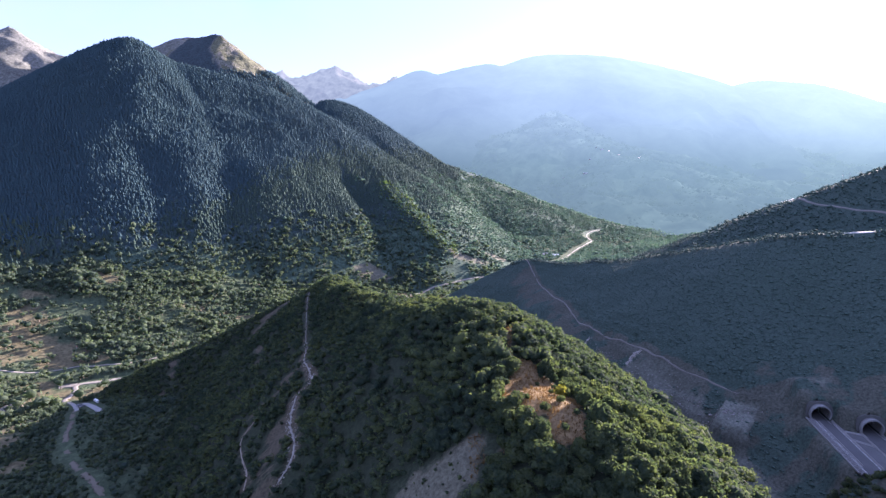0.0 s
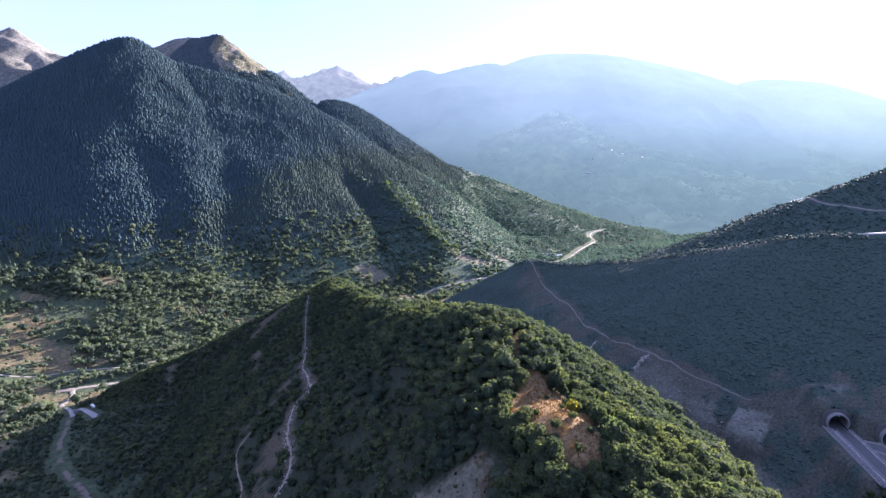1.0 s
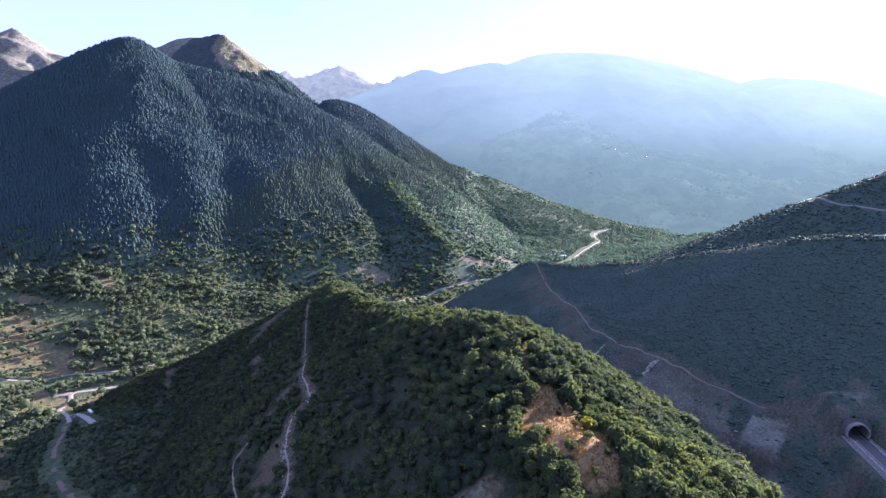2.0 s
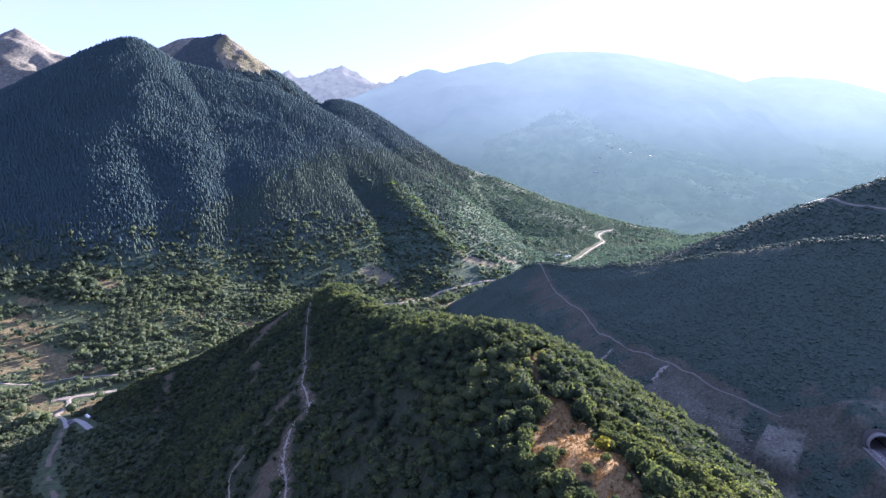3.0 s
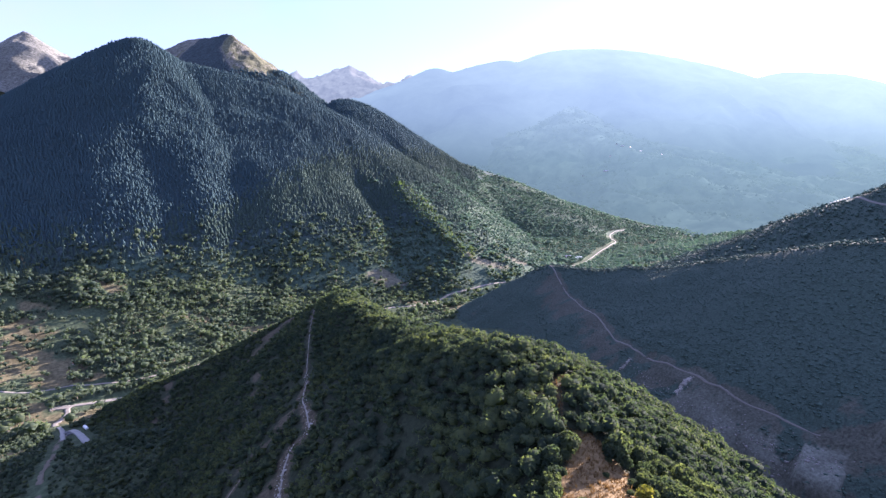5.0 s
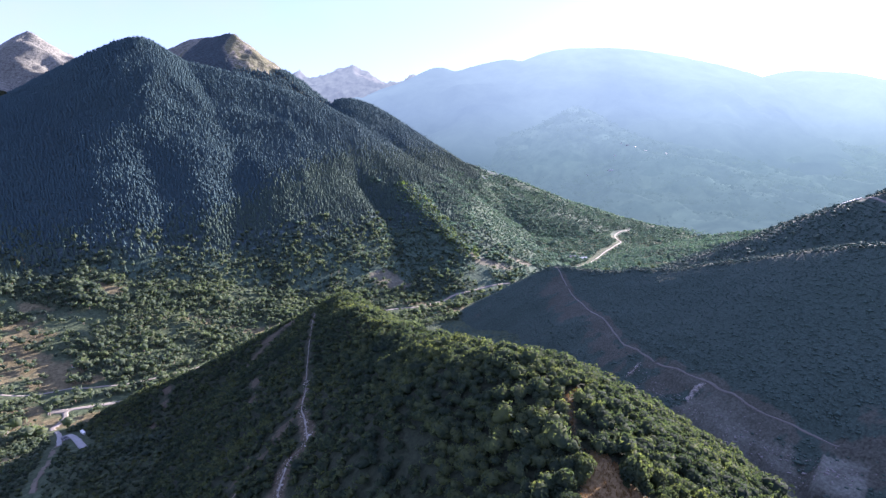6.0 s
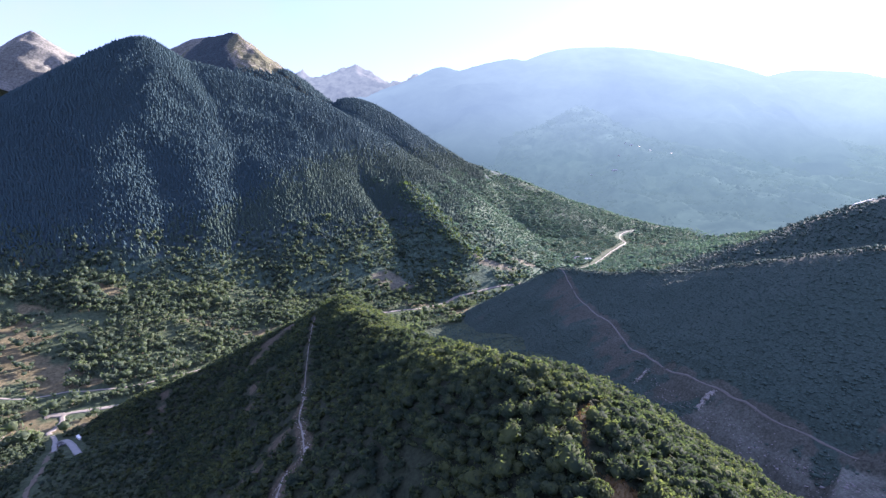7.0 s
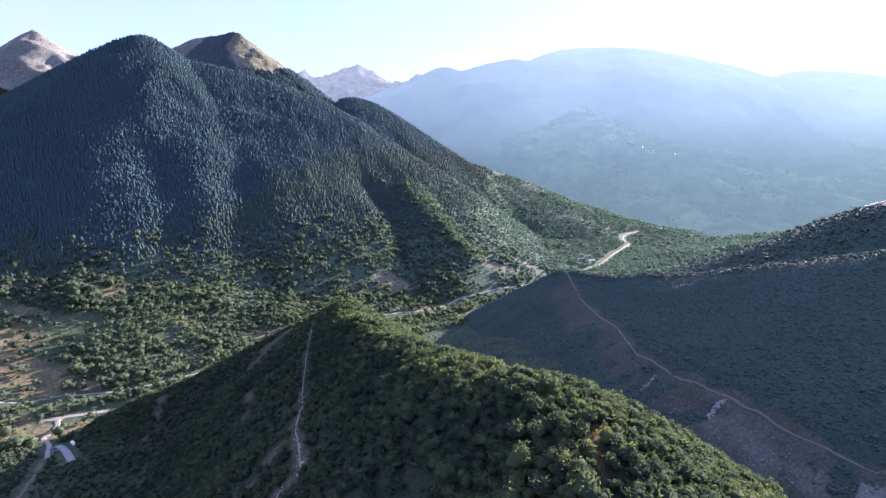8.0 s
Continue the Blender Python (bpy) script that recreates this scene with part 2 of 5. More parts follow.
def land_z(x, y):
    """Top of all the land near the valley."""
    z = valley_z(x, y)
    for f in (hill_z, spur_z, shoulder_z, mountain_z):
        z = np.maximum(z, f(x, y))
    return z


# ---- materials ----
def nodes_of(name):
    m = bpy.data.materials.new(name)
    m.use_nodes = True
    return m, m.node_tree.nodes, m.node_tree.links


def noise_node(nt, lk, coord, size, detail=6, rough=0.6):
    n = nt.new("ShaderNodeTexNoise")
    n.inputs["Scale"].default_value = 1.0 / size
    n.inputs["Detail"].default_value = detail
    n.inputs["Roughness"].default_value = rough
    lk.new(coord, n.inputs["Vector"])
    return n.outputs["Fac"]


def ramp_node(nt, lk, fac, stops):
    r = nt.new("ShaderNodeValToRGB")
    e = r.color_ramp.elements
    while len(e) < len(stops):
        e.new(0.5)
    for k, (p, c) in enumerate(stops):
        e[k].position, e[k].color = p, (*c, 1)
    lk.new(fac, r.inputs["Fac"])
    return r.outputs["Color"]


def mix_node(nt, lk, fac, a, b, blend="MIX"):
    m = nt.new("ShaderNodeMix")
    m.data_type, m.blend_type = "RGBA", blend
    for sock, v in ((m.inputs[0], fac), (m.inputs[6], a), (m.inputs[7], b)):
        if isinstance(v, (int, float)):
            sock.default_value = v
        elif isinstance(v, tuple):
            sock.default_value = (*v, 1)
        else:
            lk.new(v, sock)
    return m.outputs[2]


def ground_mat(name, low, high, bare_low, bare_high, size=18, fine=1.6, bump=0.5, rough=0.95, dry=(0.235, 0.142, 0.066), pale=(0.16, 0.15, 0.128)):
    """Earth with plant cover; the mesh's own 'bare' value lays the soil open."""
    m, nt, lk = nodes_of(name)
    geo = nt.new("ShaderNodeNewGeometry").outputs["Position"]
    big, small = noise_node(nt, lk, geo, size), noise_node(nt, lk, geo, fine, 8, 0.7)
    cover = ramp_node(nt, lk, big, [(0.35, low), (0.65, high)])
    cover = mix_node(nt, lk, 0.7, cover, ramp_node(nt, lk, small, [(0.34, tuple(c * 0.35 for c in low)), (0.66, tuple(min(1, c * 1.3) for c in high))]))
    soil = mix_node(nt, lk, big, bare_low, bare_high)
    soil = mix_node(nt, lk, 0.65, soil, ramp_node(nt, lk, small, [(0.34, tuple(c * 0.4 for c in bare_low)), (0.66, tuple(min(1, c * 1.45) for c in bare_high))]))
    at = nt.new("ShaderNodeAttribute")
    at.attribute_name = "bare"
    edge = nt.new("ShaderNodeMath")
    edge.operation = "MULTIPLY_ADD"
    lk.new(noise_node(nt, lk, geo, size * 0.4, 8, 0.72), edge.inputs[0])
    edge.inputs[1].default_value = 1.5
    edge.inputs[2].default_value = -0.75
    add = nt.new("ShaderNodeMath")
    add.operation, add.use_clamp = "ADD", True
    lk.new(at.outputs["Fac"], add.inputs[0])
    lk.new(edge.outputs[0], add.inputs[1])
    sharp = ramp_node(nt, lk, add.outputs[0], [(0.35, (0, 0, 0)), (0.6, (1, 1, 1))])
    dry_at = nt.new("ShaderNodeAttribute")
    dry_at.attribute_name = "dry"
    straw = ramp_node(nt, lk, small, [(0.33, tuple(c * 0.55 for c in dry)), (0.6, tuple(min(1, c * 1.25) for c in dry))])
    soil = mix_node(nt, lk, dry_at.outputs["Fac"], soil, straw)
    pale_at = nt.new("ShaderNodeAttribute")
    pale_at.attribute_name = "pale"
    rubble = ramp_node(nt, lk, small, [(0.33, tuple(c * 0.5 for c in pale)), (0.6, tuple(min(1, c * 1.3) for c in pale))])
    soil = mix_node(nt, lk, pale_at.outputs["Fac"], soil, rubble)
    b = nt["Principled BSDF"]
    lk.new(mix_node(nt, lk, sharp, cover, soil), b.inputs["Base Color"])
    b.inputs["Roughness"].default_value = rough
    b.inputs["Specular IOR Level"].default_value = 0.15
    bp = nt.new("ShaderNodeBump")
    bp.inputs["Strength"].default_value = bump
    bp.inputs["Distance"].default_value = fine * 0.5
    lk.new(small, bp.inputs["Height"])
    lk.new(bp.outputs["Normal"], b.inputs["Normal"])
    return m


def leaf_mat(name, dark, mid, light, through_light=0.35, single=False, patch=40, shine=(1.9, 2.0, 0.75)):
    """Leaves: each clump its own shade, with drifts of colour over the slope; sunlight shines through them yellower than they reflect it."""
    m, nt, lk = nodes_of(name)
    geo = nt.new("ShaderNodeNewGeometry")
    rnd = geo.outputs["Random Per Island"]
    wide, own_plant = noise_node(nt, lk, geo.outputs["Position"], patch, 3), noise_node(nt, lk, geo.outputs["Position"], 3.2, 2, 0.4)
    blend = nt.new("ShaderNodeMix")
    blend.inputs[0].default_value = 0.45
    lk.new(wide, blend.inputs[2])
    lk.new(own_plant, blend.inputs[3])
    leaf = nt.new("ShaderNodeMath")
    leaf.operation = "MULTIPLY_ADD"
    leaf.inputs[1].default_value = 0.16
    lk.new(rnd, leaf.inputs[0])
    lk.new(blend.outputs[0], leaf.inputs[2])
    col = ramp_node(nt, lk, leaf.outputs[0], [(0.44, dark), (0.58, mid), (0.72, light)])
    if single:
        own = nt.new("ShaderNodeObjectInfo").outputs["Random"]
        col = mix_node(nt, lk, 0.35, col, ramp_node(nt, lk, own, [(0.1, dark), (0.5, mid), (0.95, light)]))
    b = nt["Principled BSDF"]
    lk.new(col, b.inputs["Base Color"])
    b.inputs["Roughness"].default_value = 0.85
    b.inputs["Specular IOR Level"].default_value = 0.06
    tr = nt.new("ShaderNodeBsdfTranslucent")
    lk.new(mix_node(nt, lk, 1.0, col, shine, "MULTIPLY"), tr.inputs["Color"])
    mx = nt.new("ShaderNodeMixShader")
    mx.inputs[0].default_value = through_light
    lk.new(b.outputs[0], mx.inputs[1])
    lk.new(tr.outputs[0], mx.inputs[2])
    lk.new(mx.outputs[0], nt["Material Output"].inputs["Surface"])
    return m


def plain_mat(name, a, b_, size=2.0, rough=0.8, bump=0.2, metal=0.0):
    m, nt, lk = nodes_of(name)
    geo = nt.new("ShaderNodeNewGeometry").outputs["Position"]
    n1, n2 = noise_node(nt, lk, geo, size), noise_node(nt, lk, geo, size * 7, 4)
    b = nt["Principled BSDF"]
    col = mix_node(nt, lk, n1, a, b_)
    lk.new(mix_node(nt, lk, 0.4, col, ramp_node(nt, lk, n2, [(0.35, a), (0.65, b_)])), b.inputs["Base Color"])
    b.inputs["Roughness"].default_value = rough
    b.inputs["Metallic"].default_value = metal
    bp = nt.new("ShaderNodeBump")
    bp.inputs["Strength"].default_value = bump
    bp.inputs["Distance"].default_value = size * 0.2
    lk.new(n1, bp.inputs["Height"])
    lk.new(bp.outputs["Normal"], b.inputs["Normal"])
    return m


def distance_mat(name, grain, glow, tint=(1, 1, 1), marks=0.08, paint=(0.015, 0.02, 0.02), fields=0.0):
    """Far backdrop with the haze of kilometres of bright air painted in as a glow, paler with height and towards the
    sun, over a little lit ground.
    """
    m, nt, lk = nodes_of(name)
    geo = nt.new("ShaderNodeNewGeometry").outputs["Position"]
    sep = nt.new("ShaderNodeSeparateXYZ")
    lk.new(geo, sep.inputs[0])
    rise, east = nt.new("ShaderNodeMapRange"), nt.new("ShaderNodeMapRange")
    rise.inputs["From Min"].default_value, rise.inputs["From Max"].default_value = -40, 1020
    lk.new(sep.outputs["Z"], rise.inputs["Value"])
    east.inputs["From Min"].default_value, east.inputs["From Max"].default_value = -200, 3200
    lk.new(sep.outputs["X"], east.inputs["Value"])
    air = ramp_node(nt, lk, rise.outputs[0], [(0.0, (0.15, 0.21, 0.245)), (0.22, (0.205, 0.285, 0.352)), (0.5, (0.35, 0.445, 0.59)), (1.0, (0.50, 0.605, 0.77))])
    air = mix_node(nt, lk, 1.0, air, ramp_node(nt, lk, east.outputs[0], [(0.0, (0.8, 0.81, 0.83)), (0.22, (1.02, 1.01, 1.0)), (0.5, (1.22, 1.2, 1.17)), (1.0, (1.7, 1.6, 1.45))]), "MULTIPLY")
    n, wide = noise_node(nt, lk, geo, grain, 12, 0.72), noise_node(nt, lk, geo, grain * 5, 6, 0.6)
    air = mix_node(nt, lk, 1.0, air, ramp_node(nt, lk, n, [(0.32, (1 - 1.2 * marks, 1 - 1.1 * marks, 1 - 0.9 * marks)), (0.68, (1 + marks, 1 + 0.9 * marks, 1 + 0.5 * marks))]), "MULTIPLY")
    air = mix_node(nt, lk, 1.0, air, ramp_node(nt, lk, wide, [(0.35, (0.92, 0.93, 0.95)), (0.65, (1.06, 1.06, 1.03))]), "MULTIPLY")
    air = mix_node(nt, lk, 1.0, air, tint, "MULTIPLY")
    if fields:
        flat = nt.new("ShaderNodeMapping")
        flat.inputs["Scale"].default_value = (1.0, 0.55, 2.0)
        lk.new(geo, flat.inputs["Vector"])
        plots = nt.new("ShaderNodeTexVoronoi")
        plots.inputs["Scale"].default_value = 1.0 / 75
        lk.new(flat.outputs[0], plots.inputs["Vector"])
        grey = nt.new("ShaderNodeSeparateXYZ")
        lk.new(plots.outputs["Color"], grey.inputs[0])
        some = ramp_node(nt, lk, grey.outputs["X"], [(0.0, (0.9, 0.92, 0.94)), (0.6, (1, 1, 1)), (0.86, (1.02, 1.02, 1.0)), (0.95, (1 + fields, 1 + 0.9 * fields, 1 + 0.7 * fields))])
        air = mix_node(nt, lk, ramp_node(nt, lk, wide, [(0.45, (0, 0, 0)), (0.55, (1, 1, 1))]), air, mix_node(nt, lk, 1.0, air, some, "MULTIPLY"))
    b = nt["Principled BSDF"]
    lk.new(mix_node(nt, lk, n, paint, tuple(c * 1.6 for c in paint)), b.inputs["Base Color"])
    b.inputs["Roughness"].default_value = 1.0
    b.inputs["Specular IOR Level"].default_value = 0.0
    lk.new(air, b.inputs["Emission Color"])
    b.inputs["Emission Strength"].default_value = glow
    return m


M_HILL = ground_mat("scrub_earth", (0.02, 0.03, 0.018), (0.038, 0.047, 0.027), (0.05, 0.042, 0.028), (0.095, 0.081, 0.055), dry=(0.2, 0.14, 0.068), pale=(0.112, 0.108, 0.076))
# Cover paler than the near hill's: haze put into the colour.
M_SPUR = ground_mat("spur_earth", (0.043, 0.068, 0.054), (0.058, 0.087, 0.07), (0.049, 0.053, 0.041), (0.086, 0.091, 0.072), size=26, dry=(0.156, 0.168, 0.138))
M_VALLEY = ground_mat("meadow_earth", (0.044, 0.065, 0.038), (0.078, 0.104, 0.058), (0.105, 0.092, 0.052), (0.162, 0.142, 0.08), size=45, fine=4)
# Plant cover lifted and blued: some haze is put into its colour.
M_MOUNT = ground_mat("forest_floor", (0.05, 0.084, 0.062), (0.078, 0.116, 0.08), (0.105, 0.106, 0.075), (0.155, 0.15, 0.108), size=60, fine=6, dry=(0.05, 0.076, 0.077))
# dry: scrub colour darkened to paint in the shade of one face
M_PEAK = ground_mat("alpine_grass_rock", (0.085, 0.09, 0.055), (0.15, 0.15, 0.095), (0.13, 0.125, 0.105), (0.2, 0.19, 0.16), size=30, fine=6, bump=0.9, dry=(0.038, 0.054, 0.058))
M_ROCK = ground_mat("bare_limestone", (0.1, 0.102, 0.088), (0.15, 0.153, 0.132), (0.114, 0.116, 0.1), (0.19, 0.192, 0.168), size=40, fine=9, bump=0.7)
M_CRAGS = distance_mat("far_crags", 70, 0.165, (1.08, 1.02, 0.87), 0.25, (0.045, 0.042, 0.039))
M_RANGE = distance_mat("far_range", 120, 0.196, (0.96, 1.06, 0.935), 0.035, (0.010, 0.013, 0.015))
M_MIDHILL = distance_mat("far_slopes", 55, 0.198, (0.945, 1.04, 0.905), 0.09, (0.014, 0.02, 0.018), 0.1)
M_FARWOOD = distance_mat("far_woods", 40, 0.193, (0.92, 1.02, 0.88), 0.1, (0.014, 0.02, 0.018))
M_OAK = leaf_mat("scrub_oak_leaves", (0.028, 0.044, 0.034), (0.048, 0.068, 0.043), (0.095, 0.114, 0.052), 0.44, shine=(1.62, 1.7, 0.85))
M_OAK_ONE = leaf_mat("near_oak_leaves", (0.028, 0.044, 0.034), (0.048, 0.068, 0.043), (0.095, 0.114, 0.052), 0.44, single=True, shine=(1.62, 1.7, 0.85))
# Scrub lighter and bluer than on the hill, with haze painted in.
M_SPURLEAF = leaf_mat("spur_leaves", (0.057, 0.093, 0.077), (0.066, 0.103, 0.085), (0.076, 0.114, 0.092), 0.04, shine=(1.0, 1.1, 1.05))
M_BROAD = leaf_mat("valley_leaves", (0.048, 0.071, 0.06), (0.078, 0.105, 0.076), (0.114, 0.14, 0.085), 0.5, patch=70, shine=(1.45, 1.6, 0.9))
# Bluer than natural needles: haze put into the colour.
M_FIR = leaf_mat("haze_blue_needles", (0.039, 0.069, 0.077), (0.043, 0.075, 0.082), (0.047, 0.081, 0.085), 0.04, patch=150, shine=(0.7, 0.85, 0.85))
M_PINE = leaf_mat("green_fir_needles", (0.04, 0.066, 0.056), (0.05, 0.078, 0.062), (0.06, 0.09, 0.068), 0.05, patch=90, shine=(0.9, 1.0, 0.8))
M_BARK = plain_mat("bark", (0.09, 0.07, 0.05), (0.16, 0.13, 0.10), 0.3)
M_TRACK = plain_mat("pale_gravel", (0.17, 0.152, 0.125), (0.29, 0.265, 0.225), 1.5)
M_YARD = plain_mat("worn_concrete", (0.2, 0.2, 0.195), (0.34, 0.335, 0.32), 1.4)
M_DUST = plain_mat("brown_dust", (0.16, 0.13, 0.095), (0.26, 0.22, 0.165), 1.5)
M_DUST2 = plain_mat("grey_dirt", (0.1, 0.094, 0.08), (0.175, 0.163, 0.14), 1.5)
M_LANE = plain_mat("brown_lane", (0.085, 0.072, 0.05), (0.145, 0.122, 0.085), 1.5)
M_DECK = plain_mat("grey_gravel", (0.075, 0.078, 0.08), (0.13, 0.132, 0.132), 1.0)
M_NEWROAD = plain_mat("dusty_roadbed", (0.062, 0.065, 0.068), (0.105, 0.107, 0.11), 1.4)
M_DARKCONC = plain_mat("dark_concrete", (0.10, 0.10, 0.10), (0.17, 0.165, 0.16), 1.0)
M_SHOTCRETE = plain_mat("sprayed_concrete", (0.06, 0.062, 0.058), (0.105, 0.105, 0.097), 1.6, 0.9, 0.5)
M_PORTAL = plain_mat("portal_concrete", (0.16, 0.162, 0.16), (0.25, 0.25, 0.245), 1.2)
M_PAINT = plain_mat("road_paint", (0.6, 0.6, 0.58), (0.75, 0.75, 0.73), 0.6)
M_WHITE = plain_mat("white_paint", (0.70, 0.70, 0.68), (0.82, 0.82, 0.80), 1.5, 0.5)
M_METAL = plain_mat("grey_metal", (0.30, 0.31, 0.32), (0.42, 0.43, 0.44), 0.8, 0.45, metal=0.6)
M_RUBBER = plain_mat("tyre_rubber", (0.02, 0.02, 0.02), (0.035, 0.035, 0.035), 0.2)
M_GLASS = plain_mat("dark_glass", (0.02, 0.025, 0.03), (0.03, 0.035, 0.04), 1.0, 0.08)
M_TILE = plain_mat("roof_tile", (0.28, 0.13, 0.08), (0.38, 0.20, 0.13), 0.8)
M_CARDARK = plain_mat("dark_car_paint", (0.02, 0.022, 0.028), (0.03, 0.032, 0.04), 1.0, 0.3)
M_CARGREY = plain_mat("grey_car_paint", (0.12, 0.12, 0.13), (0.16, 0.16, 0.17), 1.0, 0.3)
M_PALEROCK = plain_mat("pale_rock", (0.24, 0.225, 0.20), (0.38, 0.355, 0.32), 0.8)
M_STONE = plain_mat("grey_stone", (0.16, 0.15, 0.14), (0.27, 0.25, 0.23), 0.8)
M_STRAW = leaf_mat("dry_grass_blades", (0.13, 0.08, 0.034), (0.19, 0.122, 0.05), (0.25, 0.175, 0.08), 0.25, patch=5, shine=(1.2, 1.1, 0.8))
M_YELLOW = leaf_mat("yellowing_leaves", (0.09, 0.10, 0.02), (0.16, 0.155, 0.035), (0.25, 0.22, 0.055))
# Yellow-green leaves lightened: the rib's sunlight is put into the colour.
M_LIME = leaf_mat("sunlit_toned_leaves", (0.085, 0.13, 0.052), (0.108, 0.152, 0.056), (0.125, 0.16, 0.06), 0.35, patch=50, shine=(1.5, 1.7, 0.8))
# Valley leaves again, paler and bluer: haze put into the colour.
M_HAZELEAF = leaf_mat("haze_pale_leaves", (0.07, 0.118, 0.096), (0.09, 0.142, 0.108), (0.108, 0.16, 0.112), 0.3, patch=90, shine=(1.25, 1.5, 1.1))
M_ASPHALT = plain_mat("asphalt", (0.05, 0.05, 0.052), (0.08, 0.08, 0.082), 2.5)
M_CONC = plain_mat("pale_concrete", (0.45, 0.43, 0.40), (0.62, 0.60, 0.56), 1.2)


# ---- mesh helpers ----
def part(name, bm, material, parent=None, label=""):
    me = bpy.data.meshes.new(name)
    bm.to_mesh(me)
    bm.free()
    me.materials.append(material)
    ob = new(name, me)
    ob.parent = parent
    return tagged(ob, label)


def array_mesh(name, co, tri, mats, index=None, smooth=False):
    """A mesh from arrays of corners and triangles."""
    me = bpy.data.meshes.new(name)
    me.vertices.add(len(co))
    me.vertices.foreach_set("co", np.ascontiguousarray(co, dtype=np.float32).ravel())
    n = len(tri)
    me.loops.add(n * 3)
    me.loops.foreach_set("vertex_index", np.ascontiguousarray(tri, dtype=np.int32).ravel())
    me.polygons.add(n)
    me.polygons.foreach_set("loop_start", np.arange(0, n * 3, 3, dtype=np.int32))
    for m in mats:
        me.materials.append(m)
    if index is not None:
        me.polygons.foreach_set("material_index", np.ascontiguousarray(index, dtype=np.int32))
    if smooth:
        me.polygons.foreach_set("use_smooth", np.ones(n, dtype=bool))
    me.update(calc_edges=True)
    return me


def sheet(name, xs, ys, height, material, bare=None, keep=None, dry=None, hole=None, pale=None):
    """Land over a grid, from a height function."""
    X, Y = np.meshgrid(xs, ys)
    Z = height(X, Y)
    nx, ny = len(xs), len(ys)
    idx = np.arange(nx * ny).reshape(ny, nx)
    a, b, c, d = idx[:-1, :-1].ravel(), idx[:-1, 1:].ravel(), idx[1:, 1:].ravel(), idx[1:, :-1].ravel()
    if keep is not None:
        K = keep(X, Y, Z)
        ok = (K.ravel()[a] | K.ravel()[b] | K.ravel()[c] | K.ravel()[d])
        a, b, c, d = a[ok], b[ok], c[ok], d[ok]
    tri = np.vstack([np.stack([a, b, c], 1), np.stack([a, c, d], 1)])
    if hole is not None:
        mid = np.stack([X.ravel(), Y.ravel(), Z.ravel()], 1)[tri].mean(1)
        tri = tri[~hole(mid[:, 0], mid[:, 1], mid[:, 2])]
    used, inv = np.unique(tri, return_inverse=True)
    co = np.stack([X.ravel(), Y.ravel(), Z.ravel()], 1)[used]
    me = array_mesh(name, co, inv.reshape(-1, 3), [material], smooth=True)
    at = me.attributes.new("bare", "FLOAT", "POINT")
    val = np.zeros(len(co)) if bare is None else bare(co[:, 0], co[:, 1], co[:, 2])
    at.data.foreach_set("value", val.astype(np.float32))
    if dry is not None:
        at = me.attributes.new("dry", "FLOAT", "POINT")
        at.data.foreach_set("value", dry(co[:, 0], co[:, 1]).astype(np.float32))
    if pale is not None:
        at = me.attributes.new("pale", "FLOAT", "POINT")
        at.data.foreach_set("value", pale(co[:, 0], co[:, 1]).astype(np.float32))
    return new(name, me)


# ---- landform meshes ----
def above(f, margin):
    return lambda X, Y, Z: Z > f(X, Y) - margin


fine_x = np.concatenate([np.linspace(-4900, -1100, 40)[:-1], np.arange(-1100, 901, 14), np.linspace(900, 4900, 40)[1:]])
fine_y = np.concatenate([np.linspace(-4900, -100, 30)[:-1], np.arange(-100, 1701, 14), np.linspace(1700, 4900, 40)[1:]])


MEADOWS = [(-133, 890, 44, 16), (-520, 592, 22, 24), (-470, 561, 44, 10), (-440, 545, 40, 8), (-510, 541, 34, 8), (-485, 523, 44, 9), (-408, 543, 26, 9), (-498, 706, 26, 9), (-640, 738, 60, 8), (-560, 655, 30, 10),
           (-700, 640, 50, 18), (-350, 372, 22, 22), (-330, 335, 24, 20), (-290, 300, 18, 11), (-400, 472, 26, 10), (62, 985, 44, 15), (48, 926, 16, 9), (105, 1030, 30, 12), (-20, 800, 30, 7), (120, 1390, 40, 10), (-330, 690, 60, 6), (-543, 611, 13, 18), (-498, 574, 26, 8), (-427, 548, 30, 7), (-451, 528, 22, 6), (-497, 708, 30, 12), (-544, 656, 36, 11), (-64, 838, 40, 8), (-10, 850, 20, 12), (-270, 690, 40, 7), (-398, 468, 20, 12), (-362, 478, 24, 7), (-425, 485, 20, 6), (-200, 1290, 20, 5), (-60, 1330, 22, 5), (-294, 478, 26, 10)]


def mixed_wood(x, y):
    """1 on the open slopes beyond the fir mountain, where broadleaved trees climb high."""
    return smoothstep(-110, 20, -line_distance(x, y, [(p[0], p[1]) for p in RIB_SPINE] + [(60, 860)]) + 60 * fbm(x, y, 130, 5)) * np.maximum(smoothstep(1610, 1500, y), smoothstep(-190, -90, x))


def fir_zone(x, y, z):
    """1 in the fir forest, 0 among the broadleaved trees."""
    edge = 112 + 26 * fbm(x, y, 220, 3)
    return smoothstep(edge - 45, edge + 30, z + 14 * fbm(x + 40, y, 60, 3)) * (1 - mixed_wood(x, y) * smoothstep(235, 120, z + 34 * fbm(x, y, 90, 4)))


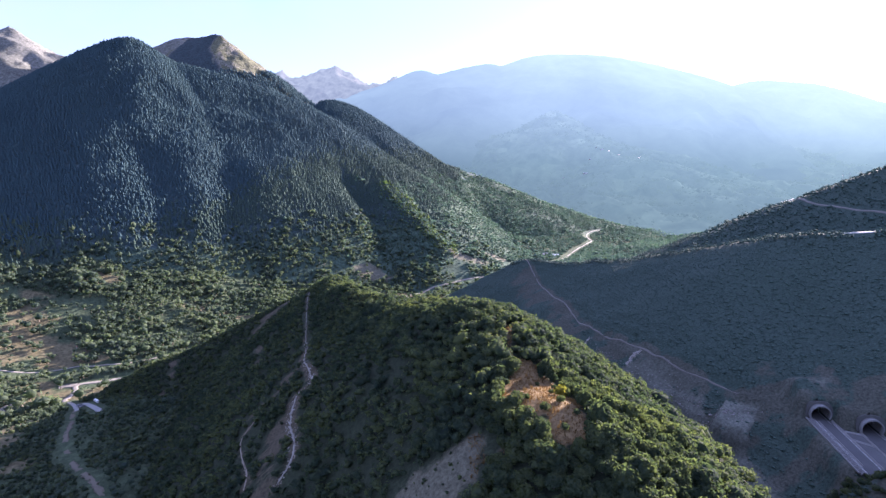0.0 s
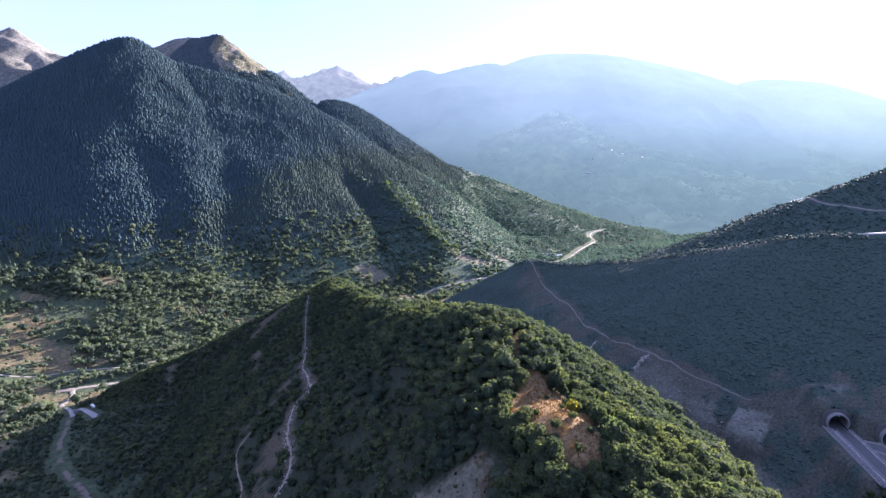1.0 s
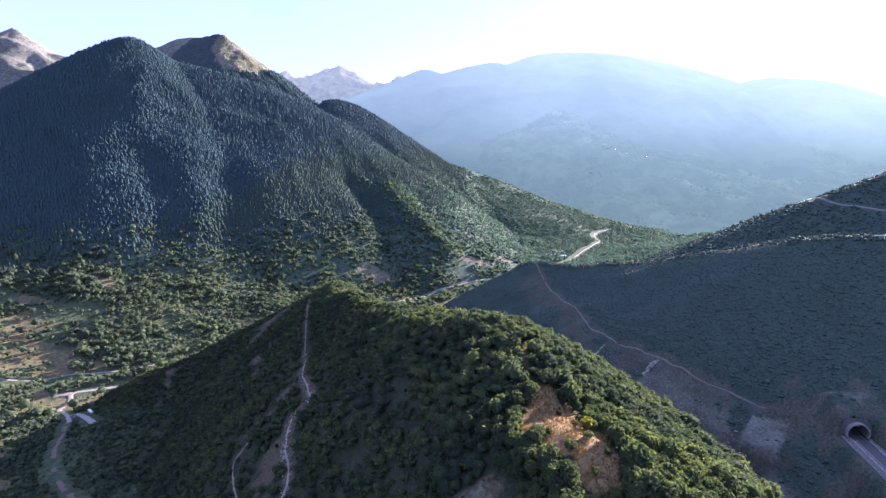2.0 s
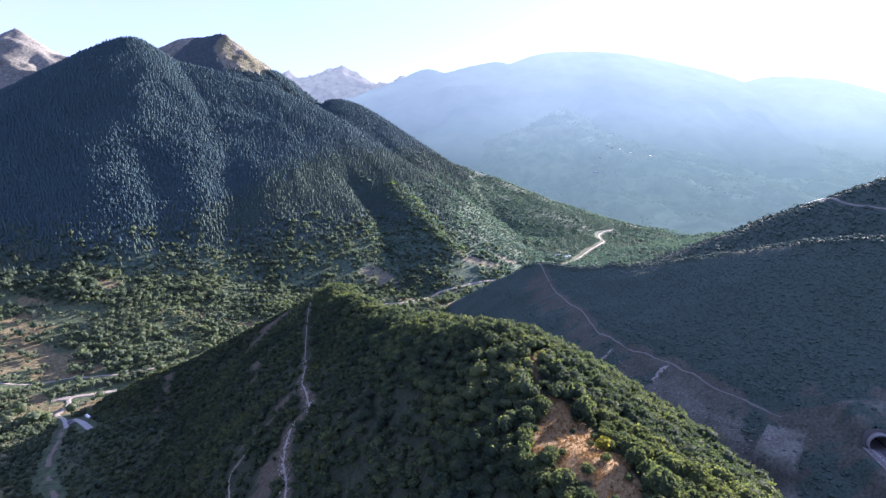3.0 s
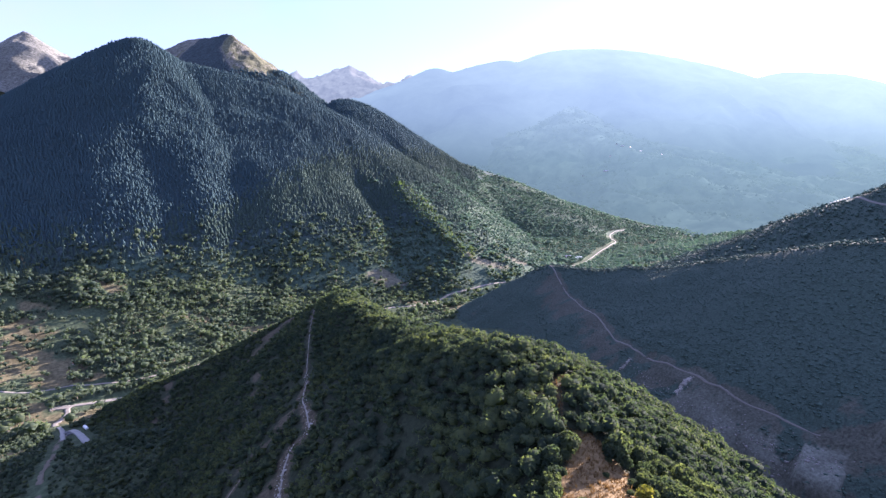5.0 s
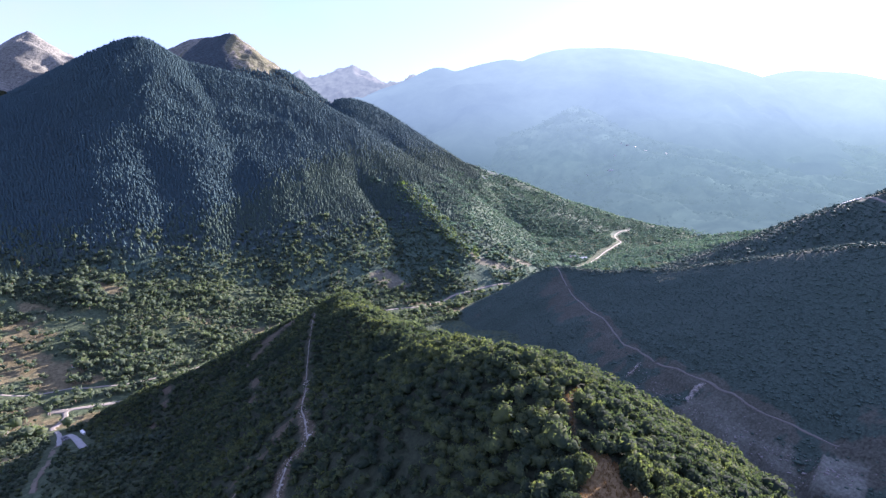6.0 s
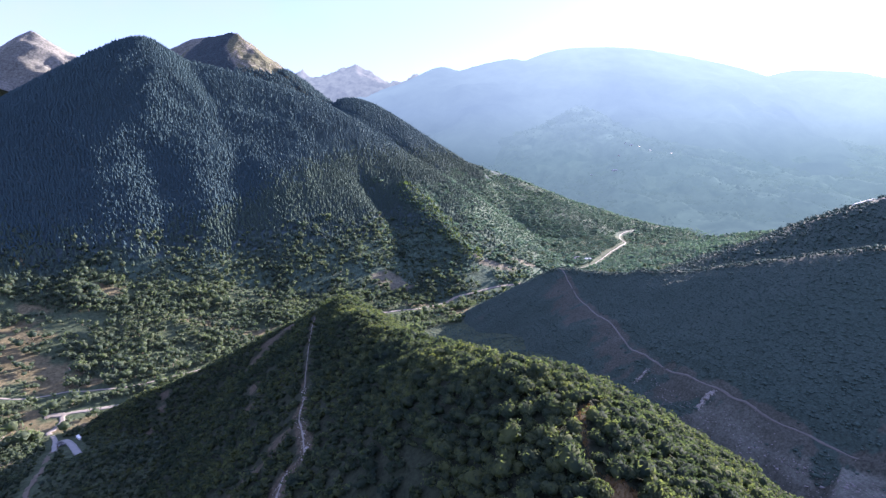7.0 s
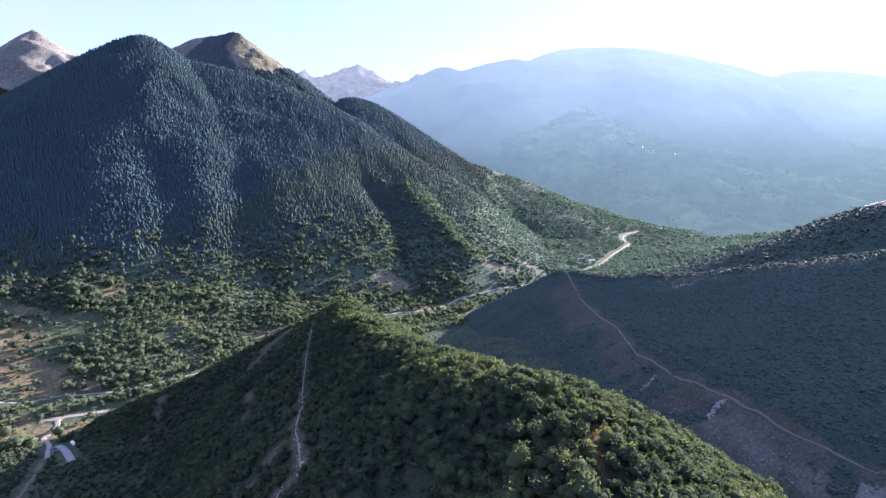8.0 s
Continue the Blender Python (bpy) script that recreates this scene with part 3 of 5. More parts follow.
def valley_bare(x, y, z):
    warp_x, warp_y = x + 18 * fbm(x, y, 50, 4), y + 12 * fbm(x + 90, y, 40, 4)
    v = 0.0 * x
    for cx, cy, rx, ry in MEADOWS:
        v = np.maximum(v, np.exp(-(((warp_x - cx) / rx) ** 2 + ((warp_y - cy) / ry) ** 2) ** 2))
    return np.clip(1.1 * v + 0.14 * fbm(x + 300, y, 90, 3), 0, 1)


ground = tagged(sheet("ground", fine_x, fine_y, valley_z, M_VALLEY, valley_bare), "green and ochre valley floor with dry terraced meadows", "ground", kind="structure")

TRACK_MAIN = [(-128, 462), (-117, 411), (-103, 356), (-94, 321), (-90, 308), (-87, 291), (-79, 272), (-72, 254), (-79, 245), (-77, 231), (-74, 219), (-68, 205), (-64, 190), (-68, 180)]
TRACK_SIDE = [(-103, 249), (-106, 243), (-106, 235), (-98, 218), (-89, 201), (-86, 190)]
STREAKS = (([(-149, 376), (-137, 349), (-128, 327)], 2.2), ([(-265, 462), (-261, 448), (-254, 425), (-257, 414)], 3), ([(-229, 351), (-228, 337), (-218, 312), (-195, 272)], 2.4),
           ([(-91, 282), (-97, 271), (-101, 262), (-108, 258)], 4), ([(-79, 229), (-80, 215), (-76, 198), (-76, 183)], 4.5))


def hill_scree(x, y):
    """1 on the eroded foot of the hill, beyond the edge where the scrub breaks off."""
    return smoothstep(5, 12, x - scree_edge(y) + 4 * fbm(x, y, 16, 4)) * smoothstep(440, 340, y)


def hill_scar(x, y):
    """1 on the bare pale slip below the clearing."""
    wx, wy = x + 6 * fbm(x, y, 14, 4), y + 6 * fbm(x + 50, y, 14, 4)
    return np.exp(-(((wx + 3) / 19) ** 2 + ((wy - 131) / 12) ** 2) ** 2)


def dry_clearing(x, y):
    """1 on the clearing of dry grass on the hill's shoulder, with a ragged edge."""
    wx, wy = x + 2.2 * fbm(x, y, 9, 4), y + 2.2 * fbm(x + 50, y, 9, 4)
    v = 0.0 * x
    for cx, cy, rx, ry in ((31, 174, 5, 6), (31, 166, 9, 7), (31, 155, 11, 8), (33, 144, 10, 8), (36, 132, 7, 9)):
        v = np.maximum(v, np.exp(-(((wx - cx) / rx) ** 2 + ((wy - cy) / ry) ** 2) ** 3))
    return v


def hill_bare(x, y, z):
    wx, wy = x + 5 * fbm(x, y, 13, 4), y + 5 * fbm(x + 50, y, 13, 4)
    clearing = dry_clearing(x, y)
    clearing = np.maximum(clearing, 0.5 * np.exp(-(line_distance(wx, wy, [(33, 206), (29, 197), (26, 186), (29, 178)]) / 2.6) ** 2))
    scar = 0.8 * hill_scar(x, y)
    gully = np.maximum(np.exp(-(line_distance(x, y, TRACK_MAIN) / (1.6 + 2.0 * smoothstep(320, 290, y))) ** 2), 0.8 * np.exp(-(line_distance(x, y, TRACK_SIDE) / 2.6) ** 2))
    streaks = 0.0 * x
    for line, wide in STREAKS:
        streaks = np.maximum(streaks, np.exp(-(line_distance(wx, wy, line) / (1.5 * wide)) ** 2))
    top_slip = np.exp(-(line_distance(x, y, [(-131, 466), (-148, 466), (-165, 462), (-174, 450), (-174, 438)]) / 9) ** 2)
    gully = np.maximum(gully, np.maximum(streaks, top_slip))
    cliff = hill_scree(x, y)
    return np.clip(1.1 * cliff + 1.1 * clearing + 1.1 * scar + gully * (0.8 + 0.7 * fbm(x, y, 14, 3)) + 0.12 * fbm(x, y, 30, 3), 0, 1)


TRACK_SPUR = [(124, 730), (127, 707), (132, 613), (138, 532), (140, 471), (146, 438), (157, 409), (167, 386), (173, 363), (180, 348), (188, 335), (195, 324), (201, 312), (211, 304), (226, 297), (240, 286), (251, 262), (266, 238), (300, 195), (360, 120)]


MOUTHS = ((0.3, -1.2), (12.3, 19.1))


def tunnel_mouth(x, y, z):
    """Where the two tunnels pass through the hillside's skin."""
    u = (x - GATE[0]) * ALONG[0] + (y - GATE[1]) * ALONG[1]
    v = (x - GATE[0]) * ACROSS[0] + (y - GATE[1]) * ACROSS[1]
    out = np.zeros(np.shape(x), bool)
    for along, across in MOUTHS:
        out |= (np.hypot(v - across, z - DECK - 3.6) < 5.3) & (u - along < 1.8) & (u - along > -24) & (z > DECK + 0.25)
    return out


def spur_pale(x, y):
    """Tipped pale spoil: a flat pad and a few heaps."""
    wx, wy = x + 3 * fbm(x, y, 14, 4), y + 3 * fbm(x + 70, y, 14, 4)
    v = spoil_pad(0.6 * x + 0.4 * wx, 0.6 * y + 0.4 * wy, 1.2, 0.95)
    for cx, cy, rx, ry, much in ((226, 296, 9, 5, 0.5), (161, 352, 10, 26, 0.5), (150, 376, 7, 14, 0.45), (176, 318, 9, 13, 0.5), (176, 250, 10, 22, 0.8), (163, 283, 8, 18, 0.75), (236, 290, 8, 5, 0.5)):
        v = np.maximum(v, much * np.exp(-(((wx - cx) / rx) ** 2 + ((wy - cy) / ry) ** 2) ** 2))
    return np.clip(v * (0.8 + 0.5 * fbm(x, y, 12, 3)) + 0.2 * fbm(x, y, 25, 3), 0, 1)


def spur_bare(x, y, z):
    d = line_distance(x, y, TRACK_SPUR)
    low = smoothstep(430, 330, y)
    strip = smoothstep(-8, -2, d) * np.exp(-(np.maximum(d, 0) / 24) ** 2) * smoothstep(760, 640, y)
    below = np.maximum(0.58 * strip, 0.6 * low * smoothstep(-9, -2, d)) + 0.12 * smoothstep(-9, -2, d)
    patches = 0.6 * fbm(x, y, 45, 4) + 0.6 * fbm(x * 0.5 + y * 0.2, y, 18, 4, ridged=True) - 0.15
    below = below * (1 - 0.75 * smoothstep(0.05, 0.4, fbm(x + 20, y + 60, 40, 4)))
    wx, wy = x + 9 * fbm(x, y, 17, 4), y + 9 * fbm(x + 80, y, 17, 4)
    for cx, cy, rx, ry in ((224, 318, 14, 15), (243, 294, 17, 10), (262, 270, 15, 11)):
        below = np.maximum(below, 0.55 * np.exp(-(((wx - cx) / rx) ** 2 + ((wy - cy) / ry) ** 2)))
    grove = np.exp(-(((x - 192) / 17) ** 2 + ((y - 262) / 11) ** 2) ** 2)
    return np.clip(below * (0.6 + 1.5 * patches) + 0.1 * patches - 0.15 * smoothstep(-6, -20, d) + 0.6 * smoothstep(0.25, 0.6, spur_pale(x, y)) - 0.8 * grove, 0, 1)


hill = tagged(sheet("hill", np.arange(-420, 331, 3), np.arange(-200, 681, 3), hill_z, M_HILL, hill_bare, above(valley_z, 12), lambda x, y: smoothstep(16, 21, x) * smoothstep(62, 54, x) * (0.25 * smoothstep(260, 220, y) + 0.75 * smoothstep(184, 174, y)), None, lambda x, y: np.clip(0.3 * hill_scree(x, y) + hill_scar(x, y), 0, 1)),
              "rounded hill covered in green oak scrub with bare patches", "hill", kind="structure")
spur = tagged(sheet("hill", np.concatenate([np.arange(-120, 110, 5), np.arange(110, 290, 2), np.arange(290, 800, 5)]), np.concatenate([np.arange(-200, 160, 5), np.arange(160, 420, 2), np.arange(420, 960, 5)]), spur_z, M_SPUR,
                    spur_bare, above(valley_z, 12), spur_pale, tunnel_mouth),
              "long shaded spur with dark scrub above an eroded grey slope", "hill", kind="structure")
shoulder = tagged(sheet("hill", np.arange(150, 1200, 8), np.arange(100, 1250, 8), shoulder_z, M_SPUR, None, above(valley_z, 15)),
                  "dark scrub-covered ridge with a cut road near its crest", "hill", kind="structure")
mountain = tagged(sheet("mountain", np.arange(-2100, 900, 14), np.arange(500, 2300, 14), mountain_z, M_MOUNT, lambda x, y, z: np.maximum(valley_bare(x, y, z), fir_zone(x, y, z)), above(valley_z, 20), lambda x, y: smoothstep(0.03, 0.25, fir_zone(x, y, mountain_z(x, y)))),
                  "steep mountain clad in dark fir forest", "mountain", kind="structure")
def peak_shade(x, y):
    """The peak's shaded face: dark scrub, with the shade itself painted into the colour."""
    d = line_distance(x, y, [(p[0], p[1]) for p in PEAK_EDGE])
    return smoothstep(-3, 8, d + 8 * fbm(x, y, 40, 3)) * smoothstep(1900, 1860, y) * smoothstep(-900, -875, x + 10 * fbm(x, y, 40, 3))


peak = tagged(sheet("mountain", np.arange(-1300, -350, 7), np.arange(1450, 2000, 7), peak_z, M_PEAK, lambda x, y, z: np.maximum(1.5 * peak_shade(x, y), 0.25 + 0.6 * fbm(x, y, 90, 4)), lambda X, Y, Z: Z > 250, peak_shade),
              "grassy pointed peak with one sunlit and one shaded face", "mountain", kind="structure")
rock = tagged(sheet("mountain", np.arange(-2700, -860, 10), np.arange(1800, 2450, 10), rock_z, M_ROCK, lambda x, y, z: 0.5 + 0.5 * fbm(x, y, 180, 3), lambda X, Y, Z: Z > 150),
              "bare pinkish limestone summit with scree gullies", "mountain", kind="structure")
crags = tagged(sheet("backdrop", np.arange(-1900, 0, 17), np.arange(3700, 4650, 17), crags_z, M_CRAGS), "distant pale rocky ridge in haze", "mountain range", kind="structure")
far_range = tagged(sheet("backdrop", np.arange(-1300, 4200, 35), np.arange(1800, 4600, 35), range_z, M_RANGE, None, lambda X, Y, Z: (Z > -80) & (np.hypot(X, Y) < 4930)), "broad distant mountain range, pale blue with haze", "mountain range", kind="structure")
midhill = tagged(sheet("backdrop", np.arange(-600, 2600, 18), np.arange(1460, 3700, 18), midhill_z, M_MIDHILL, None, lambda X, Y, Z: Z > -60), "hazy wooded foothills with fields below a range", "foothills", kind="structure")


# ---- plant shapes ----
def ico(n):
    bm = bmesh.new()
    bmesh.ops.create_icosphere(bm, subdivisions=n, radius=1.0)
    co = np.array([v.co[:] for v in bm.verts])
    tri = np.array([[v.index for v in f.verts] for f in bm.faces])
    bm.free()
    return co, tri


ICO = {n: ico(n) for n in (1, 2, 3)}
ICO[0] = (np.array([(1, 0, 0), (-1, 0, 0), (0, 1, 0), (0, -1, 0), (0, 0, 1), (0, 0, -1)], float),
          np.array([(0, 2, 4), (2, 1, 4), (1, 3, 4), (3, 0, 4), (2, 0, 5), (1, 2, 5), (3, 1, 5), (0, 3, 5)]))


def leaf_cards(rs, centres, outward, size, four=True):
    """Small tilted leaf clumps, each a bent blade of its own."""
    n = len(centres)
    nrm = outward + rs.normal(0, 0.7, (n, 3))
    nrm /= np.linalg.norm(nrm, axis=1)[:, None]
    u = np.cross(nrm, rs.normal(0, 1, (n, 3)))
    u /= np.linalg.norm(u, axis=1)[:, None]
    v = np.cross(nrm, u)
    s = size * rs.uniform(0.6, 1.35, (n, 1))
    a, b, c, d = centres - u * s, centres - v * s * 0.8 + nrm * s * 0.3, centres + u * s, centres + v * s * 0.8 + nrm * s * 0.3
    if four:
        co = np.stack([a, b, c, d], 1).reshape(-1, 3)
        k = np.arange(n)[:, None] * 4
        tri = np.vstack([k + [0, 1, 2], k + [0, 2, 3]])
    else:
        co = np.stack([a, b, c], 1).reshape(-1, 3)
        tri = np.arange(n)[:, None] * 3 + [0, 1, 2]
    return co, tri


def join(parts):
    co, tri, idx, base = [], [], [], 0
    for c, t, m in parts:
        co.append(c)
        tri.append(t + base)
        idx.append(np.full(len(t), m))
        base += len(c)
    return np.vstack(co), np.vstack(tri), np.concatenate(idx)


def crown_shape(seed, level, lobes, cards, card_size, tall=0.8, four=True, spread=0.55):
    """A broad crown one unit in radius: lobes grown together, with leaf clumps standing off them."""
    rs = np.random.RandomState(seed)
    cen = rs.normal(0, 1, (lobes, 3))
    cen /= np.linalg.norm(cen, axis=1)[:, None]
    cen[:, 2] = np.abs(cen[:, 2]) * 0.9
    cen = cen * spread * rs.uniform(0.6, 1.1, (lobes, 1))
    rad = rs.uniform(0.36, 0.6, lobes)

    def surface(way):
        r = np.full(len(way), 0.42)
        for c, q in zip(cen, rad):
            p = way @ c
            disc = p * p - (c @ c - q * q)
            r = np.maximum(r, np.where(disc > 0, p + np.sqrt(np.maximum(disc, 0)), 0))
        return r

    way, tri = ICO[level]
    co = way * (surface(way) * rs.uniform(0.8, 1.06, len(way)))[:, None] * 0.88
    w = rs.normal(0, 1, (cards, 3))
    w /= np.linalg.norm(w, axis=1)[:, None]
    w[:, 2] = np.where(w[:, 2] < -0.35, -w[:, 2], w[:, 2])
    pc = w * (surface(w) * rs.uniform(0.88, 1.06, cards))[:, None]
    lc, lt = leaf_cards(rs, pc, w, card_size, four)
    co, tri, idx = join([(co, tri, 0), (lc, lt, 0)])
    co = co * [1, 1, tall]
    co[:, 2] += 0.62 * tall
    return co, tri, idx


def trunk_shape(height, radius, sides=5):
    a = np.arange(sides) * 2 * np.pi / sides
    low = np.stack([np.cos(a) * radius, np.sin(a) * radius, np.full(sides, -0.25)], 1)
    top = np.stack([np.cos(a) * radius * 0.6, np.sin(a) * radius * 0.6, np.full(sides, height)], 1)
    k = np.arange(sides)
    n = (k + 1) % sides
    return np.vstack([low, top]), np.vstack([np.stack([k, n, n + sides], 1), np.stack([k, n + sides, k + sides], 1)])


def fir_shape(seed, tiers=3, sides=5):
    """A narrow fir one unit high: ragged skirts of boughs, one above another."""
    rs = np.random.RandomState(seed)
    out = []
    for k in range(tiers):
        z0, z1 = 0.06 + 0.27 * k, min(1.0, 0.46 + 0.30 * k)
        r = 0.4 * (1 - 0.25 * k)
        a = np.arange(sides) * 2 * np.pi / sides + rs.uniform(0, 1)
        rr = r * rs.uniform(0.65, 1.2, sides)
        low = np.stack([np.cos(a) * rr, np.sin(a) * rr, z0 + rs.uniform(-0.05, 0.05, sides)], 1)
        co = np.vstack([low, [[rs.normal(0, 0.01), rs.normal(0, 0.01), z1]]])
        k_ = np.arange(sides)
        out.append((co, np.stack([k_, (k_ + 1) % sides, np.full(sides, sides)], 1), 0))
    return join(out)


def scatter(x0, x1, y0, y1, step, seed):
    """Places over a stretch of land, a jittered step apart."""
    rs = np.random.RandomState(seed)
    gx, gy = np.meshgrid(np.arange(x0, x1, step), np.arange(y0, y1, step))
    gx, gy = gx.ravel() + rs.uniform(-0.48, 0.48, gx.size) * step, gy.ravel() + rs.uniform(-0.48, 0.48, gy.size) * step
    return gx, gy, rs


def grow(name, shapes, place, size, mats, rs, label, category, squash=0.15, smooth=False):
    """All the plants of one stretch in one mesh."""
    pick = rs.randint(0, len(shapes), len(place))
    turn = rs.uniform(0, 2 * np.pi, len(place))
    cos, tris, idxs, base = [], [], [], 0
    for k, (co, tri, idx) in enumerate(shapes):
        w = np.where(pick == k)[0]
        if not len(w):
            continue
        c, s = np.cos(turn[w])[:, None], np.sin(turn[w])[:, None]
        wide = size[w][:, None] * rs.uniform(1 - squash, 1 + squash, (len(w), 1))
        hi = size[w][:, None] * rs.uniform(1 - squash, 1 + squash, (len(w), 1))
        X = (co[None, :, 0] * c - co[None, :, 1] * s) * wide + place[w, 0][:, None]
        Y = (co[None, :, 0] * s + co[None, :, 1] * c) * wide + place[w, 1][:, None]
        Z = co[None, :, 2] * hi + place[w, 2][:, None]
        cos.append(np.stack([X, Y, Z], 2).reshape(-1, 3))
        tris.append((tri[None] + (np.arange(len(w)) * len(co))[:, None, None] + base).reshape(-1, 3))
        idxs.append(np.tile(idx, len(w)))
        base += len(w) * len(co)
    me = array_mesh(name, np.vstack(cos), np.vstack(tris), mats, np.concatenate(idxs), smooth)
    return tagged(new(name, me), label, category, kind="stuff")


ROAD_VALLEY = [(-270, 560), (-320, 530), (-359, 508), (-372, 501), (-388, 494), (-390, 488), (-385, 481), (-383, 471), (-384, 464), (-377, 460)]
HAIRPIN = [(-346, 437), (-334, 428), (-321, 417), (-308, 405), (-296, 394)]
APRON = [(-377, 460), (-362, 446), (-347, 430), (-336, 417), (-326, 406)]
ROAD_BACK = [(-520, 498), (-464, 507), (-443, 514), (-416, 528), (-389, 531), (-340, 560), (-260, 640)]
LANE = [(-334, 418), (-322, 396), (-305, 373), (-285, 345), (-270, 322), (-258, 307), (-245, 294), (-231, 281), (-208, 262), (-189, 244)]
ROAD_GLEN = [(-200, 765), (-160, 780), (-123, 797), (-99, 810), (-73, 824), (-39, 854), (-16, 875), (13, 891), (48, 915), (110, 955), (165, 1010), (200, 1070)]
GLEN_SIDE = [(-80, 822), (-62, 814), (-50, 809), (-38, 800), (-28, 790)]
ROAD_FAR = [(200, 1070), (263, 1119), (305, 1190), (339, 1248), (380, 1310), (417, 1369), (414, 1400), (427, 1451), (455, 1490), (490, 1515)]
ROAD_RIDGE = [(474, 681), (456, 640), (443, 592), (441, 538), (446, 502), (470, 440)]
ROADS = ((ROAD_VALLEY, 8), (HAIRPIN, 8), (APRON, 6), (ROAD_BACK, 4), (LANE, 5), (ROAD_GLEN, 5), (ROAD_FAR, 10), (TRACK_SPUR, 4))


def off_roads(x, y):
    ok = np.ones(np.shape(x), bool)
    for line, w in ROADS:
        ok &= np.abs(line_distance(x, y, line)) > w
    return ok


# ---- oak scrub of the round hill ----
gx, gy, rs = scatter(-345, 170, 96, 560, 3.3, 11)
gz = hill_z(gx, gy)
open_soil = np.maximum(hill_bare(gx, gy, gz), 1.2 * (np.abs(line_distance(gx, gy, TRACK_MAIN)) < 2.4))
side = line_distance(gx, gy, [(p[0], p[1]) for p in HILL_SPINE])
thick = 0.97 - 0.22 * smoothstep(-25, -60, side) + 0.2 * fbm(gx, gy, 60, 3)
ok = (gz > valley_z(gx, gy) - 1) & (gz > spur_z(gx, gy) - 1) & (side < 93) & (gy < 530) & (rs.uniform(0, 1, gx.size) < thick * (1 - smoothstep(0.15, 0.42, open_soil) * 0.96) * (1 - 0.985 * smoothstep(0.1, 0.5, dry_clearing(gx, gy + 1.0))))
gx, gy, gz, side = gx[ok], gy[ok], gz[ok], side[ok]
size = rs.lognormal(0.0, 0.24, gx.size) * np.where(side < -30, 2.25, 2.4) * (1 - 0.3 * smoothstep(0.3, 0.6, open_soil[ok]) * rs.uniform(0.3, 2.0, int(ok.sum())))
near = np.hypot(gx - 40, (gy - 135) * 0.8)
order = np.argsort(near)
single, rest = order[:300], order[300:]
HERO = [crown_shape(100 + k, 2, 14, 330, 0.125, 1.0) for k in range(6)]
GOOD = [crown_shape(120 + k, 2, 9, 90, 0.165, 0.95, four=False, spread=0.66) for k in range(14)]
LOW = [crown_shape(140 + k, 1, 5, 28, 0.3, 0.8, four=False, spread=0.75) for k in range(10)]
TRUNK = trunk_shape(0.7, 0.09)
trunk_mesh = array_mesh("trunk", TRUNK[0], TRUNK[1], [M_BARK])
crown_meshes = [array_mesh("crown", co, tri, [M_OAK_ONE]) for co, tri, idx in HERO]
shrub_kinds = []
for me in crown_meshes:
    base = new("oak_shrub")
    tr, cr = new("trunk", trunk_mesh), new("crown", me)
    tr.parent, cr.parent = base, base
    shrub_kinds.append(tagged(base, "rounded green scrub oak on a dry hillside", "shrub", "scrub oaks on the hill"))
for n, k in enumerate(single):
    m = pose(gx[k], gy[k], gz[k], 0, 0, rs.uniform(0, 360))
    s = size[k]
    src = shrub_kinds[n % 6]
    ob = src if n < 6 else copy_thing(src, m)
    ob.matrix_basis = m @ Matrix.Diagonal((s * rs.uniform(0.88, 1.15), s * rs.uniform(0.88, 1.15), s * rs.uniform(0.85, 1.15), 1))
lit = rest[(side[rest] > -34) & (gy[rest] < 330)]
shade = rest[(side[rest] <= -34) | (gy[rest] >= 330)]
place = np.stack([gx, gy, gz], 1)
grow("scrub_thicket", GOOD, place[lit], size[lit], [M_OAK], rs, "dense sunlit oak scrub covering the hill's back", "shrubs")
grow("scrub_thicket", LOW, place[shade], size[shade], [M_OAK], rs, "dark low scrub on the hill's shaded flank", "shrubs")

# ---- scrub of the long spur and the ridge behind it ----
def spur_foot(x, y):
    """True on the low ground between the hill and the spur, which the spur's scrub covers too."""
    return (x > -60) & (y > 480) & (y < 735 + 0.3 * x)


gx, gy, rs = scatter(-60, 440, 100, 790, 2.8, 12)
gz = np.maximum(spur_z(gx, gy), valley_z(gx, gy) - 0.1)
ok = ((gz > valley_z(gx, gy)) | spur_foot(gx, gy)) & (gz > hill_z(gx, gy)) & (gz > shoulder_z(gx, gy) - 2) & (rs.uniform(0, 1, gx.size) < (0.9 + 0.5 * fbm(gx, gy, 35, 3)) * (1 - smoothstep(0.25, 0.5, spur_bare(gx, gy, gz)) * 0.9))
ok &= (line_distance(gx, gy, [(p[0], p[1]) for p in SPUR_SPINE]) > -45) & off_roads(gx, gy)
u = (gx - GATE[0]) * ALONG[0] + (gy - GATE[1]) * ALONG[1]
v = (gx - GATE[0]) * ACROSS[0] + (gy - GATE[1]) * ACROSS[1]
ok &= ~((u > -4) & (u < 52) & (v > -15) & (v < 34)) & (np.hypot(gx - 345, gy - 404) > 10)
place = np.stack([gx, gy, gz - 0.4], 1)[ok]
size = rs.lognormal(0.0, 0.2, len(place)) * np.where(np.abs(line_distance(place[:, 0], place[:, 1], [(p[0], p[1]) for p in SPUR_SPINE])) < 10, 2.5, 1.95)
crest = np.abs(line_distance(place[:, 0], place[:, 1], [(p[0], p[1]) for p in SPUR_SPINE])) < 12
FAR = [crown_shape(190 + k, 0, 5, 4, 0.4, 0.85, four=False) for k in range(8)]
CANOPY = [crown_shape(210 + k, 0, 5, 3, 0.4, 0.6, four=False) for k in range(8)]
TINY = [crown_shape(180 + k, 1, 4, 5, 0.34, 0.8, four=False) for k in range(6)]
